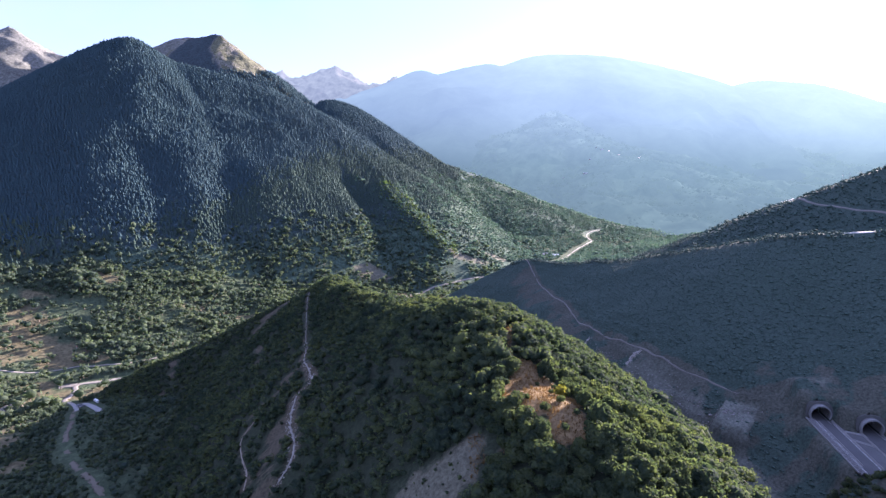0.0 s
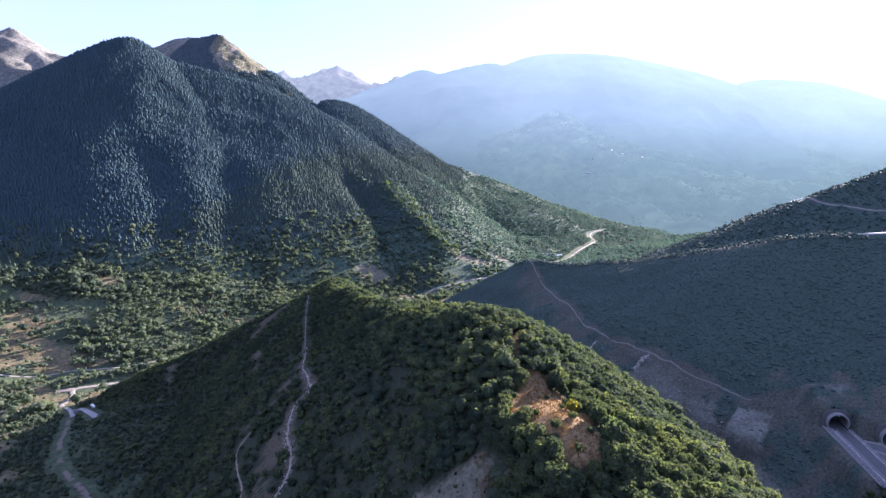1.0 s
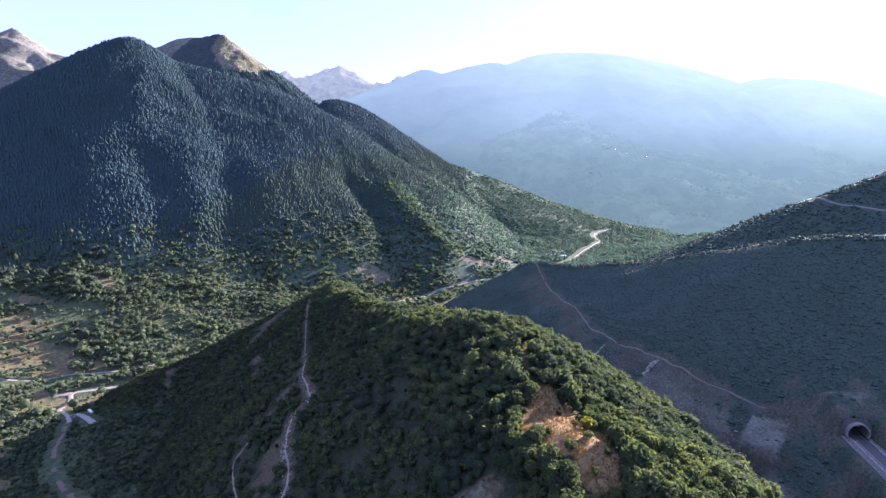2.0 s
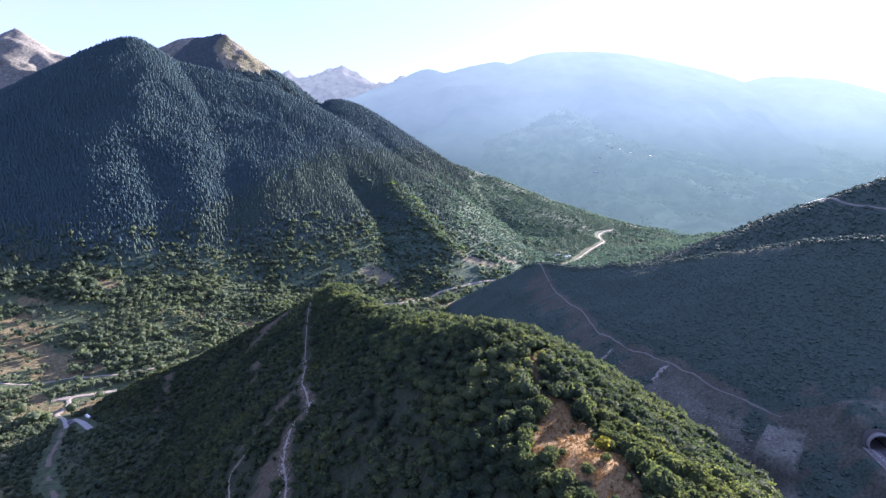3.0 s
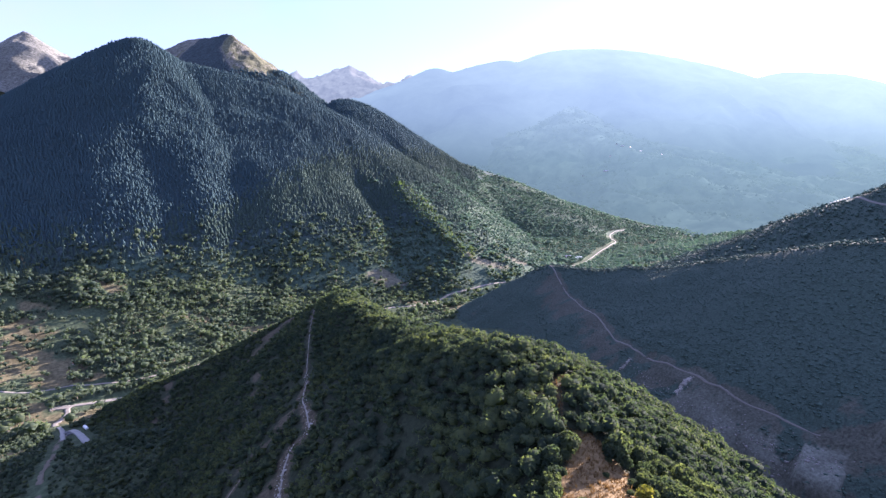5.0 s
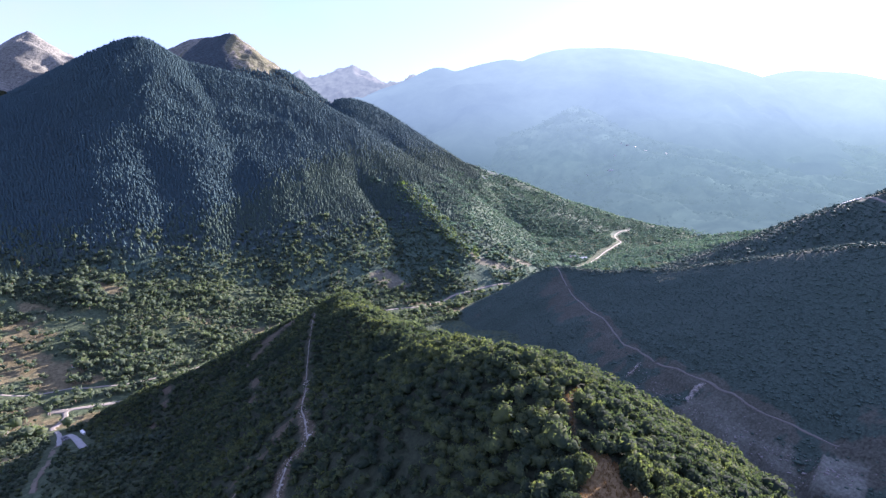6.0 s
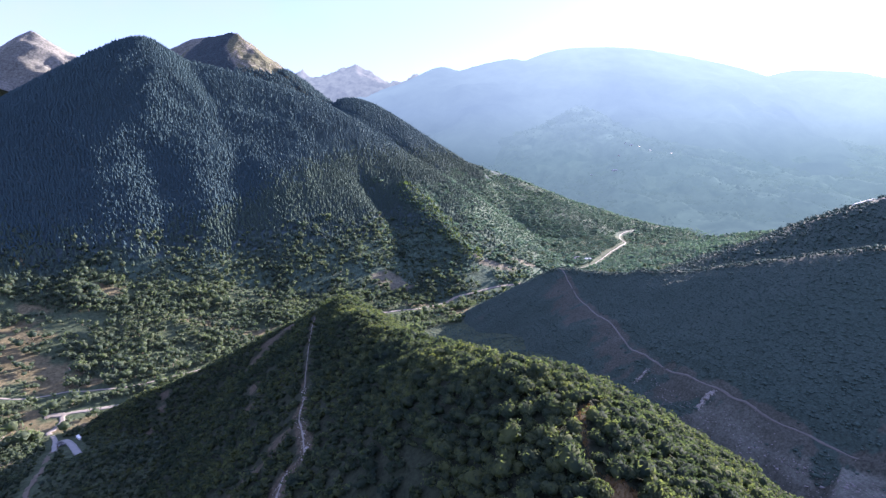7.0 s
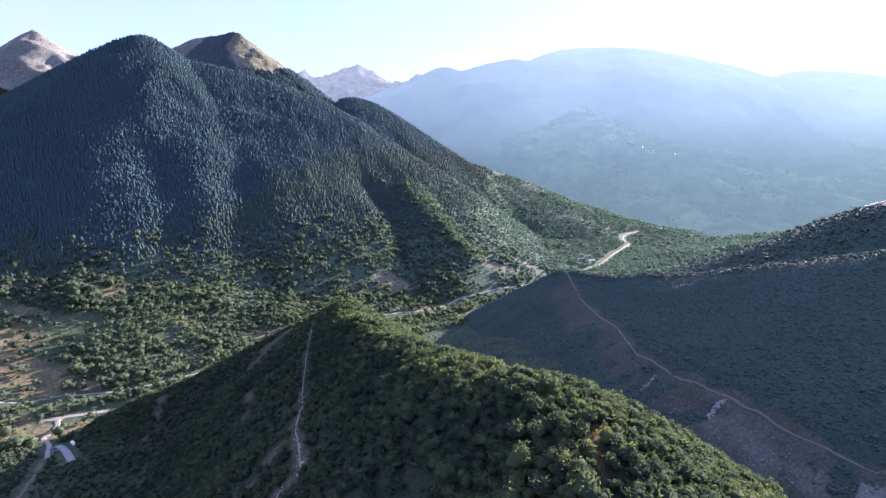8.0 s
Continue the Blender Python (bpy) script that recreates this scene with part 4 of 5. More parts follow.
LOWLY = [crown_shape(170 + k, 0, 4, 2, 0.35, 0.36, four=False) for k in range(8)]
grow("spur_thicket", LOWLY, place[~crest], size[~crest], [M_SPURLEAF], rs, "even dark scrub on a shaded slope", "shrubs", 0.2, True)
grow("spur_thicket", FAR, place[crest], size[crest] * 0.85, [M_SPURLEAF], rs, "taller scrub along the spur's sunlit crest", "shrubs", 0.2, True)
gx, gy, rs = scatter(250, 700, 380, 1150, 4.2, 13)
gz = shoulder_z(gx, gy)
ok = (gz > valley_z(gx, gy)) & (gz > spur_z(gx, gy)) & (np.abs(line_distance(gx, gy, ROAD_RIDGE)) > 3.5)
ok &= (line_distance(gx, gy, [(p[0], p[1]) for p in SHOULDER_SPINE]) > -40) & (np.hypot(gx - 467, gy - 676) > 16)
place = np.stack([gx, gy, gz - 0.8], 1)[ok]
grow("ridge_thicket", FAR, place, rs.lognormal(0.0, 0.35, len(place)) * 2.1, [M_SPURLEAF], rs, "dark scrub over a far ridge", "shrubs", 0.15, True)

# ---- fir forest of the mountain ----
gx, gy, rs = scatter(-1300, 60, 620, 1800, 4.1, 14)
gz = np.maximum(mountain_z(gx, gy), valley_z(gx, gy))
ok = rs.uniform(0, 1, gx.size) < np.maximum(fir_zone(gx, gy, gz) * 0.95, mixed_wood(gx, gy) * (gz > 60) * (0.3 + 0.6 * fbm(gx, gy, 110, 3)))
ok &= before_ridges(gx, gy, 16) & (gz > peak_z(gx, gy) - 3) & (gx > -0.95 * gy - 60)
place = np.stack([gx, gy, gz - 0.5], 1)[ok]
size = rs.lognormal(0.0, 0.12, len(place)) * 7.4
FIR = [fir_shape(200 + k) for k in range(7)]
# lower firs get green needles without the painted haze blue
lower = place[:, 2] + 18 * rs.normal(0, 1, len(place)) < 130 + 120 * smoothstep(-500, -250, place[:, 0])
grow("fir_forest", FIR, place[~lower], size[~lower], [M_FIR], rs, "dense dark fir forest on a mountainside, tinted blue for haze", "forest", 0.2, True)
grow("fir_forest", FIR, place[lower], size[lower], [M_PINE], rs, "green firs thinning out among broadleaved trees", "forest", 0.2, True)

gx, gy, rs = scatter(-800, -380, 1540, 1800, 4.7, 18)
gz = peak_z(gx, gy)
ok = (gz > mountain_z(gx, gy) - 2) & (gz < 492 + 50 * smoothstep(-600, -540, gx) + 22 * fbm(gx, gy, 70, 2)) & (rs.uniform(0, 1, gx.size) < 0.9)
place = np.stack([gx, gy, gz - 0.5], 1)[ok]
grow("fir_forest", FIR, place, rs.lognormal(0.0, 0.22, len(place)) * 8.6, [M_FIR], rs, "firs climbing the lower flank of a grassy peak", "forest", 0.2, True)

# ---- broadleaved trees of the valley ----
def tree_shape(seed, level=1, cards=18):
    co, tri, idx = crown_shape(seed, level, 6, cards, 0.24, 0.95, four=False, spread=0.62)
    co[:, 2] += 0.35
    tc, tt = trunk_shape(0.8, 0.07, 3)
    return join([(co, tri, 0), (tc, tt, 1)])


gx, gy, rs = scatter(-1000, 720, 240, 1180, 5.0, 15)
gz = np.maximum(valley_z(gx, gy), mountain_z(gx, gy))
bare = valley_bare(gx, gy, gz)
clump = 0.84 + 0.8 * fbm(gx, gy, 75, 3)
ok = (rs.uniform(0, 1, gx.size) < clump * (1 - smoothstep(0.25, 0.6, bare) * 0.9)) & (rs.uniform(0, 1, gx.size) > fir_zone(gx, gy, gz) * 1.02)
ok &= (gz > hill_z(gx, gy)) & (gz > spur_z(gx, gy)) & (gz > shoulder_z(gx, gy)) & (gx < 0.7 * gy) & (gx > -1.2 * gy) & off_roads(gx, gy) & off_roads(gx, gy + 4) & ~spur_foot(gx, gy)
glen = line_distance(gx, gy, ROAD_GLEN[:9])
ok &= ~((glen > 0) & (glen < 17) & (gx > -135) & (gx < 18) & (rs.uniform(0, 1, gx.size) < 0.7)) & (np.abs(line_distance(gx, gy, GLEN_SIDE)) > 4)
place = np.stack([gx, gy, gz], 1)[ok]
slope_side = (line_distance(place[:, 0], place[:, 1], RIVER) > 18) & (place[:, 1] < 560)
size = np.minimum(rs.lognormal(0.0, 0.36, len(place)), 1.7) * np.where(slope_side, 1.9, 3.7) * (1 + 0.35 * fbm(place[:, 0] + 70, place[:, 1], 60, 3)) * (1 + 0.2 * (np.abs(line_distance(place[:, 0], place[:, 1], RIVER)) < 18))
TREES = [tree_shape(300 + k) for k in range(12)]
# farther trees take the leaf colour with haze painted in
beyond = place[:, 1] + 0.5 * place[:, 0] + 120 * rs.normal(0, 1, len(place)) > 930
grow("valley_trees", TREES, place[~beyond], size[~beyond], [M_BROAD, M_BARK], rs, "mixed green broadleaved trees across the valley", "trees")
grow("valley_trees", CANOPY, place[beyond], size[beyond] * 1.25, [M_HAZELEAF], rs, "trees in haze-paled green where the valley bends away", "trees", 0.15, True)
gx, gy, rs = scatter(-460, 1000, 1180, 1800, 4.9, 16)
gz = np.maximum(valley_z(gx, gy), mountain_z(gx, gy))
ok = (rs.uniform(0, 1, gx.size) < (0.8 + 0.5 * fbm(gx, gy, 90, 3)) * (1 - smoothstep(0.3, 0.6, valley_bare(gx, gy, gz)))) & (fir_zone(gx, gy, gz) < 0.5) & off_roads(gx, gy)
ok &= (gz > shoulder_z(gx, gy)) & (before_ridges(gx, gy, 60) | (gx > 560)) & (gx < 0.72 * gy)
place = np.stack([gx, gy, gz], 1)[ok]
grow("valley_trees", CANOPY, place, rs.lognormal(0.0, 0.28, len(place)) * 4.4, [M_HAZELEAF], rs, "trees in haze-paled green over the far valley slopes", "trees", 0.15, True)

# pale green scrub on the sunny rib below the firs, sunlight painted into it
gx, gy, rs = scatter(-190, 110, 860, 1230, 4.4, 26)
gz = np.maximum(valley_z(gx, gy), mountain_z(gx, gy))
d = line_distance(gx + 14 * fbm(gx, gy, 40, 3), gy, [(p[0], p[1]) for p in RIB_SPINE[2:]])
ok = (d > -6) & (d < 46) & (gx > -150) & (gz > 30) & (rs.uniform(0, 1, gx.size) < 0.95)
place = np.stack([gx, gy, gz], 1)[ok]
grow("rib_thicket", FAR, place, rs.lognormal(0.0, 0.3, len(place)) * 3.0, [M_LIME], rs, "yellow-green scrub on a mountain rib, lightened for sunlight", "shrubs", 0.15, True)

# woods far off over the hazy foothills, their haze a painted glow
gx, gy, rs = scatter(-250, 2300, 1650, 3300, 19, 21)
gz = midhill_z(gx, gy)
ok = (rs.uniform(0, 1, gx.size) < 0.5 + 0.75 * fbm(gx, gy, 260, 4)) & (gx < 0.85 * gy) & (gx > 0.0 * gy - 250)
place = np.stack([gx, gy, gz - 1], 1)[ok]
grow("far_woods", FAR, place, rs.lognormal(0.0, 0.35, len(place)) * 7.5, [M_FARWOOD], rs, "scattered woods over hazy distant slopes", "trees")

# low scrub on the near side of the river
gx, gy, rs = scatter(-470, -190, 230, 560, 3.5, 17)
gz = valley_z(gx, gy)
ok = (line_distance(gx, gy, RIVER) > 12) & (gz > hill_z(gx, gy) - 1) & off_roads(gx + 3, gy - 3) & off_roads(gx, gy) & (rs.uniform(0, 1, gx.size) < (0.85 + 0.4 * fbm(gx, gy, 40, 3)) * (1 - 0.8 * smoothstep(0.3, 0.6, valley_bare(gx, gy, gz))))
place = np.stack([gx, gy, gz], 1)[ok]
grow("scrub_thicket", TINY, place, rs.lognormal(0.0, 0.3, len(place)) * 2.2, [M_OAK], rs, "low olive scrub above the valley road", "shrubs")

# oak scrub on the knoll beyond the motorway
gx, gy, rs = scatter(150, 285, 145, 236, 3.2, 23)
gz = spur_z(gx, gy)
u = (gx - GATE[0]) * ALONG[0] + (gy - GATE[1]) * ALONG[1]
ok = (gz > hill_z(gx, gy)) & (gz > 78) & (u > 54) & (rs.uniform(0, 1, gx.size) < 0.85)
place = np.stack([gx, gy, gz], 1)[ok]
grow("scrub_thicket", GOOD, place, rs.lognormal(0.0, 0.25, len(place)) * 1.9, [M_OAK], rs, "green oak scrub on a knoll above a motorway", "shrubs")

# low bushes dotted over the pale slip
gx, gy, rs = scatter(-34, 24, 105, 156, 2.4, 27)
ok = (hill_scar(gx, gy) > 0.25) & (rs.uniform(0, 1, gx.size) < 0.3)
place = np.stack([gx, gy, hill_z(gx, gy)], 1)[ok]
grow("scrub_thicket", TINY, place, rs.lognormal(0.0, 0.4, len(place)) * 0.62, [M_OAK], rs, "small dark bushes dotted over a pale slip", "shrubs")

# scrub on the hill's back, under the way of the flight
gx, gy, rs = scatter(-130, 210, -90, 97, 5.0, 19)
gz = hill_z(gx, gy)
ok = (gz > valley_z(gx, gy) - 1) & (gz > spur_z(gx, gy)) & (rs.uniform(0, 1, gx.size) < 0.86 + 0.3 * fbm(gx, gy, 40, 3))
place = np.stack([gx, gy, gz], 1)[ok]
grow("scrub_thicket", TINY, place, rs.lognormal(0.0, 0.25, len(place)) * 3.3, [M_OAK], rs, "oak scrub over the rear of the hill", "shrubs")


# ---- roads and tracks ----
def ribbon(name, line, width, material, label, lift=0.35, height=land_z, ragged=0.15, steps=10):
    """A road laid over the land, with its own thickness and uneven edges."""
    q = smooth_line(line, steps)
    t = np.gradient(q, axis=0)
    t /= np.linalg.norm(t, axis=1)[:, None]
    n = np.stack([t[:, 1], -t[:, 0]], 1)
    rs = np.random.RandomState(len(line) * 7 + int(width * 10))
    cols = 5
    rows = []
    for k in range(cols):
        f = k / (cols - 1) - 0.5
        w = width * f * (1 + ragged * rs.uniform(-1, 1, len(q)) * (abs(f) > 0.4))
        p = q + n * w[:, None]
        z = np.maximum(height(p[:, 0], p[:, 1]), height(q[:, 0], q[:, 1]) - 0.3) + lift
        rows.append(np.column_stack([p, z]))
    left, right = rows[0] - [0, 0, 1.2], rows[-1] - [0, 0, 1.2]
    co = np.stack([left, *rows, right], 1)
    m = len(q)
    c = cols + 2
    idx = np.arange(m * c).reshape(m, c)
    a, b, d, e = idx[:-1, :-1].ravel(), idx[:-1, 1:].ravel(), idx[1:, 1:].ravel(), idx[1:, :-1].ravel()
    tri = np.vstack([np.stack([a, b, d], 1), np.stack([a, d, e], 1)])
    return tagged(new(name, array_mesh(name, co.reshape(-1, 3), tri, [material])), label, "road", kind="structure")


ribbon("road", ROAD_VALLEY, 4.2, M_TRACK, "pale concrete valley road with a bend and junction")
ribbon("road", [(-391, 491), (-400, 489), (-406, 486)], 7, M_TRACK, "short pale gravel turning at a junction")
ribbon("road", HAIRPIN, 5.0, M_YARD, "wide pale hairpin of the valley road", lift=0.5)
ribbon("road", APRON, 3.4, M_YARD, "pale concrete apron beside a hairpin bend", lift=0.5)
ribbon("road", ROAD_BACK, 2.0, M_TRACK, "narrow pale farm road behind riverside trees")
ribbon("road", LANE, 3.0, M_LANE, "dusty brown lane climbing past scrub", lift=0.15, ragged=0.6, steps=16)
ribbon("road", ROAD_GLEN, 3.4, M_TRACK, "pale road along the valley bottom")
ribbon("track", GLEN_SIDE, 2.2, M_LANE, "brown dirt track leaving the valley road", ragged=0.4)
ribbon("road", ROAD_FAR, 2.6, M_TRACK, "winding pale earth road in the far valley")
ribbon("road", ROAD_RIDGE, 2.4, M_DUST2, "dusty road cut across a dark ridge", height=shoulder_z)
ribbon("road", [(334, 414), (345, 405), (357, 397)], 3.6, M_CONC, "bright gravel turnout on the spur's crest", height=spur_z, lift=0.8)
ribbon("road", [(466, 690), (472, 684), (478, 676)], 4.5, M_CONC, "bright gravel turnout on the far ridge", height=shoulder_z, lift=1.4)
ribbon("track", TRACK_SPUR[:13], 1.15, M_DUST2, "grey dirt track climbing along the spur", height=spur_z)
for piece, wide, stuff in ((TRACK_MAIN[:4], 0.55, M_DUST2), (TRACK_MAIN[4:8], 0.6, M_TRACK), (TRACK_MAIN[8:], 0.75, M_TRACK)):
    ribbon("track", piece, wide, stuff, "narrow eroded pale track down the hill's flank", height=hill_z, lift=0.12, ragged=0.8, steps=16)
ribbon("track", TRACK_SIDE, 0.7, M_DUST, "faint eroded side gully on the hill's flank", height=hill_z, lift=0.15, ragged=0.6)
ribbon("track", [(-440, 440), (-425, 446), (-418, 456)], 12, M_TRACK, "bright bare gravel beside the valley road")


# ---- solids ----
def box_bm(x, y, z, sx, sy, sz, bevel=0.0, turn=0.0):
    bm = bmesh.new()
    m = Matrix.Translation((x, y, z)) @ Matrix.Rotation(turn, 4, "Z") @ Matrix.Diagonal((sx, sy, sz, 1))
    bmesh.ops.create_cube(bm, size=1, matrix=m)
    if bevel:
        bmesh.ops.bevel(bm, geom=bm.edges[:], offset=bevel, segments=1, affect="EDGES")
    return bm


def group_at(name, x, y, z, turn, label, category, group=""):
    ob = new(name)
    ob.matrix_basis = pose(x, y, z, 0, 0, turn)
    return tagged(ob, label, category, group)


AXIS = math.degrees(math.atan2(ALONG[0], -ALONG[1]))   # turn whose local -y looks along the motorway


def ring_bm(outer, inner, y0, y1, segs=28, floor=0.0):
    """A horseshoe collar: an arch with thickness, open at the floor."""
    bm = bmesh.new()
    rows = []
    for k in range(segs + 1):
        a = math.radians(-28 + (236) * k / segs)
        row = []
        for r, y in ((inner, y0), (outer, y0), (outer, y1), (inner, y1)):
            row.append(bm.verts.new((math.cos(a) * r, y, 3.6 + math.sin(a) * r)))
        rows.append(row)
    for p, q in zip(rows[:-1], rows[1:]):
        for i in range(4):
            bm.faces.new((p[i], p[(i + 1) % 4], q[(i + 1) % 4], q[i]))
    bm.faces.new(rows[0])
    bm.faces.new(rows[-1][::-1])
    bmesh.ops.recalc_face_normals(bm, faces=bm.faces[:])
    return bm


def tube_bm(r, y0, y1, segs=28):
    bm = bmesh.new()
    rows = []
    for k in range(segs + 1):
        a = math.radians(-28 + 236 * k / segs)
        rows.append([bm.verts.new((math.cos(a) * r, y, 3.6 + math.sin(a) * r)) for y in (y0, y1)])
    for p, q in zip(rows[:-1], rows[1:]):
        bm.faces.new((p[0], p[1], q[1], q[0]))
    bm.faces.new([p[1] for p in rows])
    return bm


def headwall_bm(r, half, top, thick, segs=28):
    """A sprayed-concrete face round an arch."""
    bm = bmesh.new()
    rows = []
    for k in range(segs + 1):
        a = math.radians(-28 + 236 * k / segs)
        cx, cz = math.cos(a), math.sin(a)
        s = (abs(cx / half) ** 3.2 + abs(cz / ((top - 3.6) if cz > 0 else 3.9)) ** 3.2) ** (-1 / 3.2)
        ox, oz = cx * s, 3.6 + cz * s
        lean = 0.18
        rows.append([bm.verts.new((cx * r, lean * (3.6 + cz * r), 3.6 + cz * r)), bm.verts.new((ox, lean * max(oz, 0), oz)),
                     bm.verts.new((ox, lean * max(oz, 0) + thick, oz)), bm.verts.new((cx * r, lean * (3.6 + cz * r) + thick, 3.6 + cz * r))])
    for p, q in zip(rows[:-1], rows[1:]):
        for i in range(4):
            bm.faces.new((p[i], p[(i + 1) % 4], q[(i + 1) % 4], q[i]))
    bmesh.ops.recalc_face_normals(bm, faces=bm.faces[:])
    return bm


def tunnel(along, across, label):
    x, y, z = bench(along, across)
    t = group_at("tunnel_portal", x, y, z, AXIS, label, "tunnel", "twin motorway tunnels")
    part("collar", ring_bm(5.8, 5.02, -1.3, 0.5), M_PORTAL, t, "pale concrete collar")
    part("lining", tube_bm(5.03, -1.2, 26), M_DARKCONC, t, "dark tunnel lining")
    part("headwall", headwall_bm(5.6, 7.3, 10.6, 0.8), M_SHOTCRETE, t, "dark sprayed-concrete face")
    part("shell", ring_bm(5.7, 5.0, 0.5, 9), M_DARKCONC, t, "buried concrete shell")
    part("roadbed", box_bm(0, 10, 0.06, 8.0, 30, 0.12), M_ASPHALT, t)
    for s in (-1, 1):
        part("kerb", box_bm(s * 4.0, 8, 0.2, 0.5, 26, 0.3, 0.04), M_PORTAL, t)
    part("lamp_row", box_bm(0, 4, 7.6, 0.3, 10, 0.15, 0.03), M_METAL, t, "unlit strip of tunnel lamps")
    return t


tunnel(*MOUTHS[0], "concrete tunnel mouth with a pale round collar")
tunnel(*MOUTHS[1], "second concrete tunnel mouth with a pale round collar")


def deck_patch(name, u0, u1, v0, v1, lift, material, label):
    """A level slab of the motorway bench."""
    bm = bmesh.new()
    n = max(2, int((u1 - u0) / 6))
    for k in range(n):
        a, b = u0 + (u1 - u0) * k / n, u0 + (u1 - u0) * (k + 1) / n
        top = [bm.verts.new(bench(u, v, lift)) for u, v in ((a, v0), (b, v0), (b, v1), (a, v1))]
        low = [bm.verts.new(bench(u, v, lift - 0.5)) for u, v in ((a, v0), (b, v0), (b, v1), (a, v1))]
        bm.faces.new(top)
        for i in range(4):
            bm.faces.new((top[i], low[i], low[(i + 1) % 4], top[(i + 1) % 4]))
    bmesh.ops.remove_doubles(bm, verts=bm.verts[:], dist=0.001)
    bmesh.ops.recalc_face_normals(bm, faces=bm.faces[:])
    return tagged(part(name, bm, material), label, "road", kind="structure")


deck_patch("road", 0.5, 56, -4.6, 4.8, 0.16, M_NEWROAD, "dark new motorway carriageway out of a tunnel")
deck_patch("road", 10.8, 56, 14.2, 24.0, 0.16, M_NEWROAD, "second dark motorway carriageway out of a tunnel")
deck_patch("pavement", 2, 56, 4.9, 14.1, 0.10, M_DECK, "grey gravelled strip between two carriageways")
deck_patch("pavement", 12, 56, 24.1, 29.0, 0.10, M_DECK, "grey gravelled verge beside a carriageway")
for v in (-4.1, 4.3, 14.7, 23.5):
    deck_patch("road_marking", 11 if v > 10 else 1, 56, v - 0.12, v + 0.12, 0.168, M_PAINT, "white painted edge line")

def barrier_line(u0, v0, u1, v1, label, pieces):
    """A row of precast concrete barriers, each a piece with sloping sides."""
    x, y, z = bench(u0, v0, 0.12)
    thing = group_at("concrete_barrier", x, y, z, 0, label, "barrier", "motorway barriers")
    x1, y1, _ = bench(u1, v1)
    dx, dy = (x1 - x) / pieces, (y1 - y) / pieces
    L = math.hypot(dx, dy)
    bm = bmesh.new()
    prof = [(-0.32, 0), (-0.3, 0.18), (-0.12, 0.4), (-0.09, 0.95), (0.09, 0.95), (0.12, 0.4), (0.3, 0.18), (0.32, 0)]
    e0 = [bm.verts.new((0.03, p, h)) for p, h in prof]
    e1 = [bm.verts.new((L - 0.03, p, h)) for p, h in prof]
    for i in range(8):
        bm.faces.new((e0[i], e0[(i + 1) % 8], e1[(i + 1) % 8], e1[i]))
    bm.faces.new(e0)
    bm.faces.new(e1[::-1])
    bmesh.ops.recalc_face_normals(bm, faces=bm.faces[:])
    first = part("segment", bm, M_YARD, thing)
    turn = math.degrees(math.atan2(dy, dx))
    for k in range(pieces):
        ob = first if k == 0 else new("segment", first.data)
        ob.parent = thing
        ob.matrix_basis = pose(dx * k, dy * k, 0, 0, 0, turn)
    return thing


barrier_line(1, 5.2, 53, 5.2, "pale precast barrier along a carriageway", 13)
barrier_line(4, -3.2, 48, -3.2, "pale barrier inside the carriageway's edge", 11)
barrier_line(12, 13.8, 53, 13.8, "pale precast barrier beside the second carriageway", 10)
barrier_line(13, 6.0, 15, 13.6, "pale barriers closing the strip between carriageways", 2)
barrier_line(11, 24.4, 53, 24.4, "pale precast barrier at the outer verge", 10)
barrier_line(22, 5.6, 27, 13.4, "pale barriers set slanting across a gravelled strip", 2)

# lattice retaining wall at the outer edge of the bench
wx, wy, wz = bench(0, -5.2)
lattice = group_at("retaining_wall", wx, wy, wz, AXIS, "pale lattice retaining wall along a motorway edge", "wall")
part("backing", box_bm(-1.6, -27, 0.1, 3.2, 54, 0.5, 0.05), M_DARKCONC, lattice, "dark earth-filled backing")
slat_a = box_bm(0, 0, 0, 0.35, 4.2, 0.4)
me_slat = part("slat", slat_a, M_PORTAL, lattice)
me_slat.matrix_basis = pose(-1.6, -1.5, 0.5, 0, 0, 48)
for k in range(1, 34):
    ob = new("slat", me_slat.data)
    ob.parent = lattice
    ob.matrix_basis = pose(-1.6, -1.5 - 1.6 * k, 0.5, 0, 0, 48 if k % 2 == 0 else -48)
for s in (-3.1, -0.1):
    part("kerb", box_bm(s, -27, 0.45, 0.3, 54, 0.7, 0.03), M_YARD, lattice)

# loose concrete blocks between the tunnels
rb = np.random.RandomState(5)
block_me = None
for k in range(9):
    x, y, z = bench(1.5 + 0.95 * k, 6.8 + 0.75 * k, 0.1)
    if block_me is None:
        ob = part("concrete_block", box_bm(0, 0, 0.6, 1.5, 1.0, 1.2, 0.08), M_YARD)
        block_me = ob.data
    else:
        ob = new("concrete_block", block_me)
    ob.matrix_basis = pose(x, y, z, 0, 0, rb.uniform(0, 60))
    tagged(ob, "pale precast block standing near a tunnel mouth", "concrete block", "blocks between the tunnels")


# ---- vehicles ----
def wheel_bm(r, w):
    bm = bmesh.new()
    bmesh.ops.create_cone(bm, segments=14, radius1=r, radius2=r, depth=w, cap_ends=True, matrix=Matrix.Rotation(math.pi / 2, 4, "Y"))
    return bm


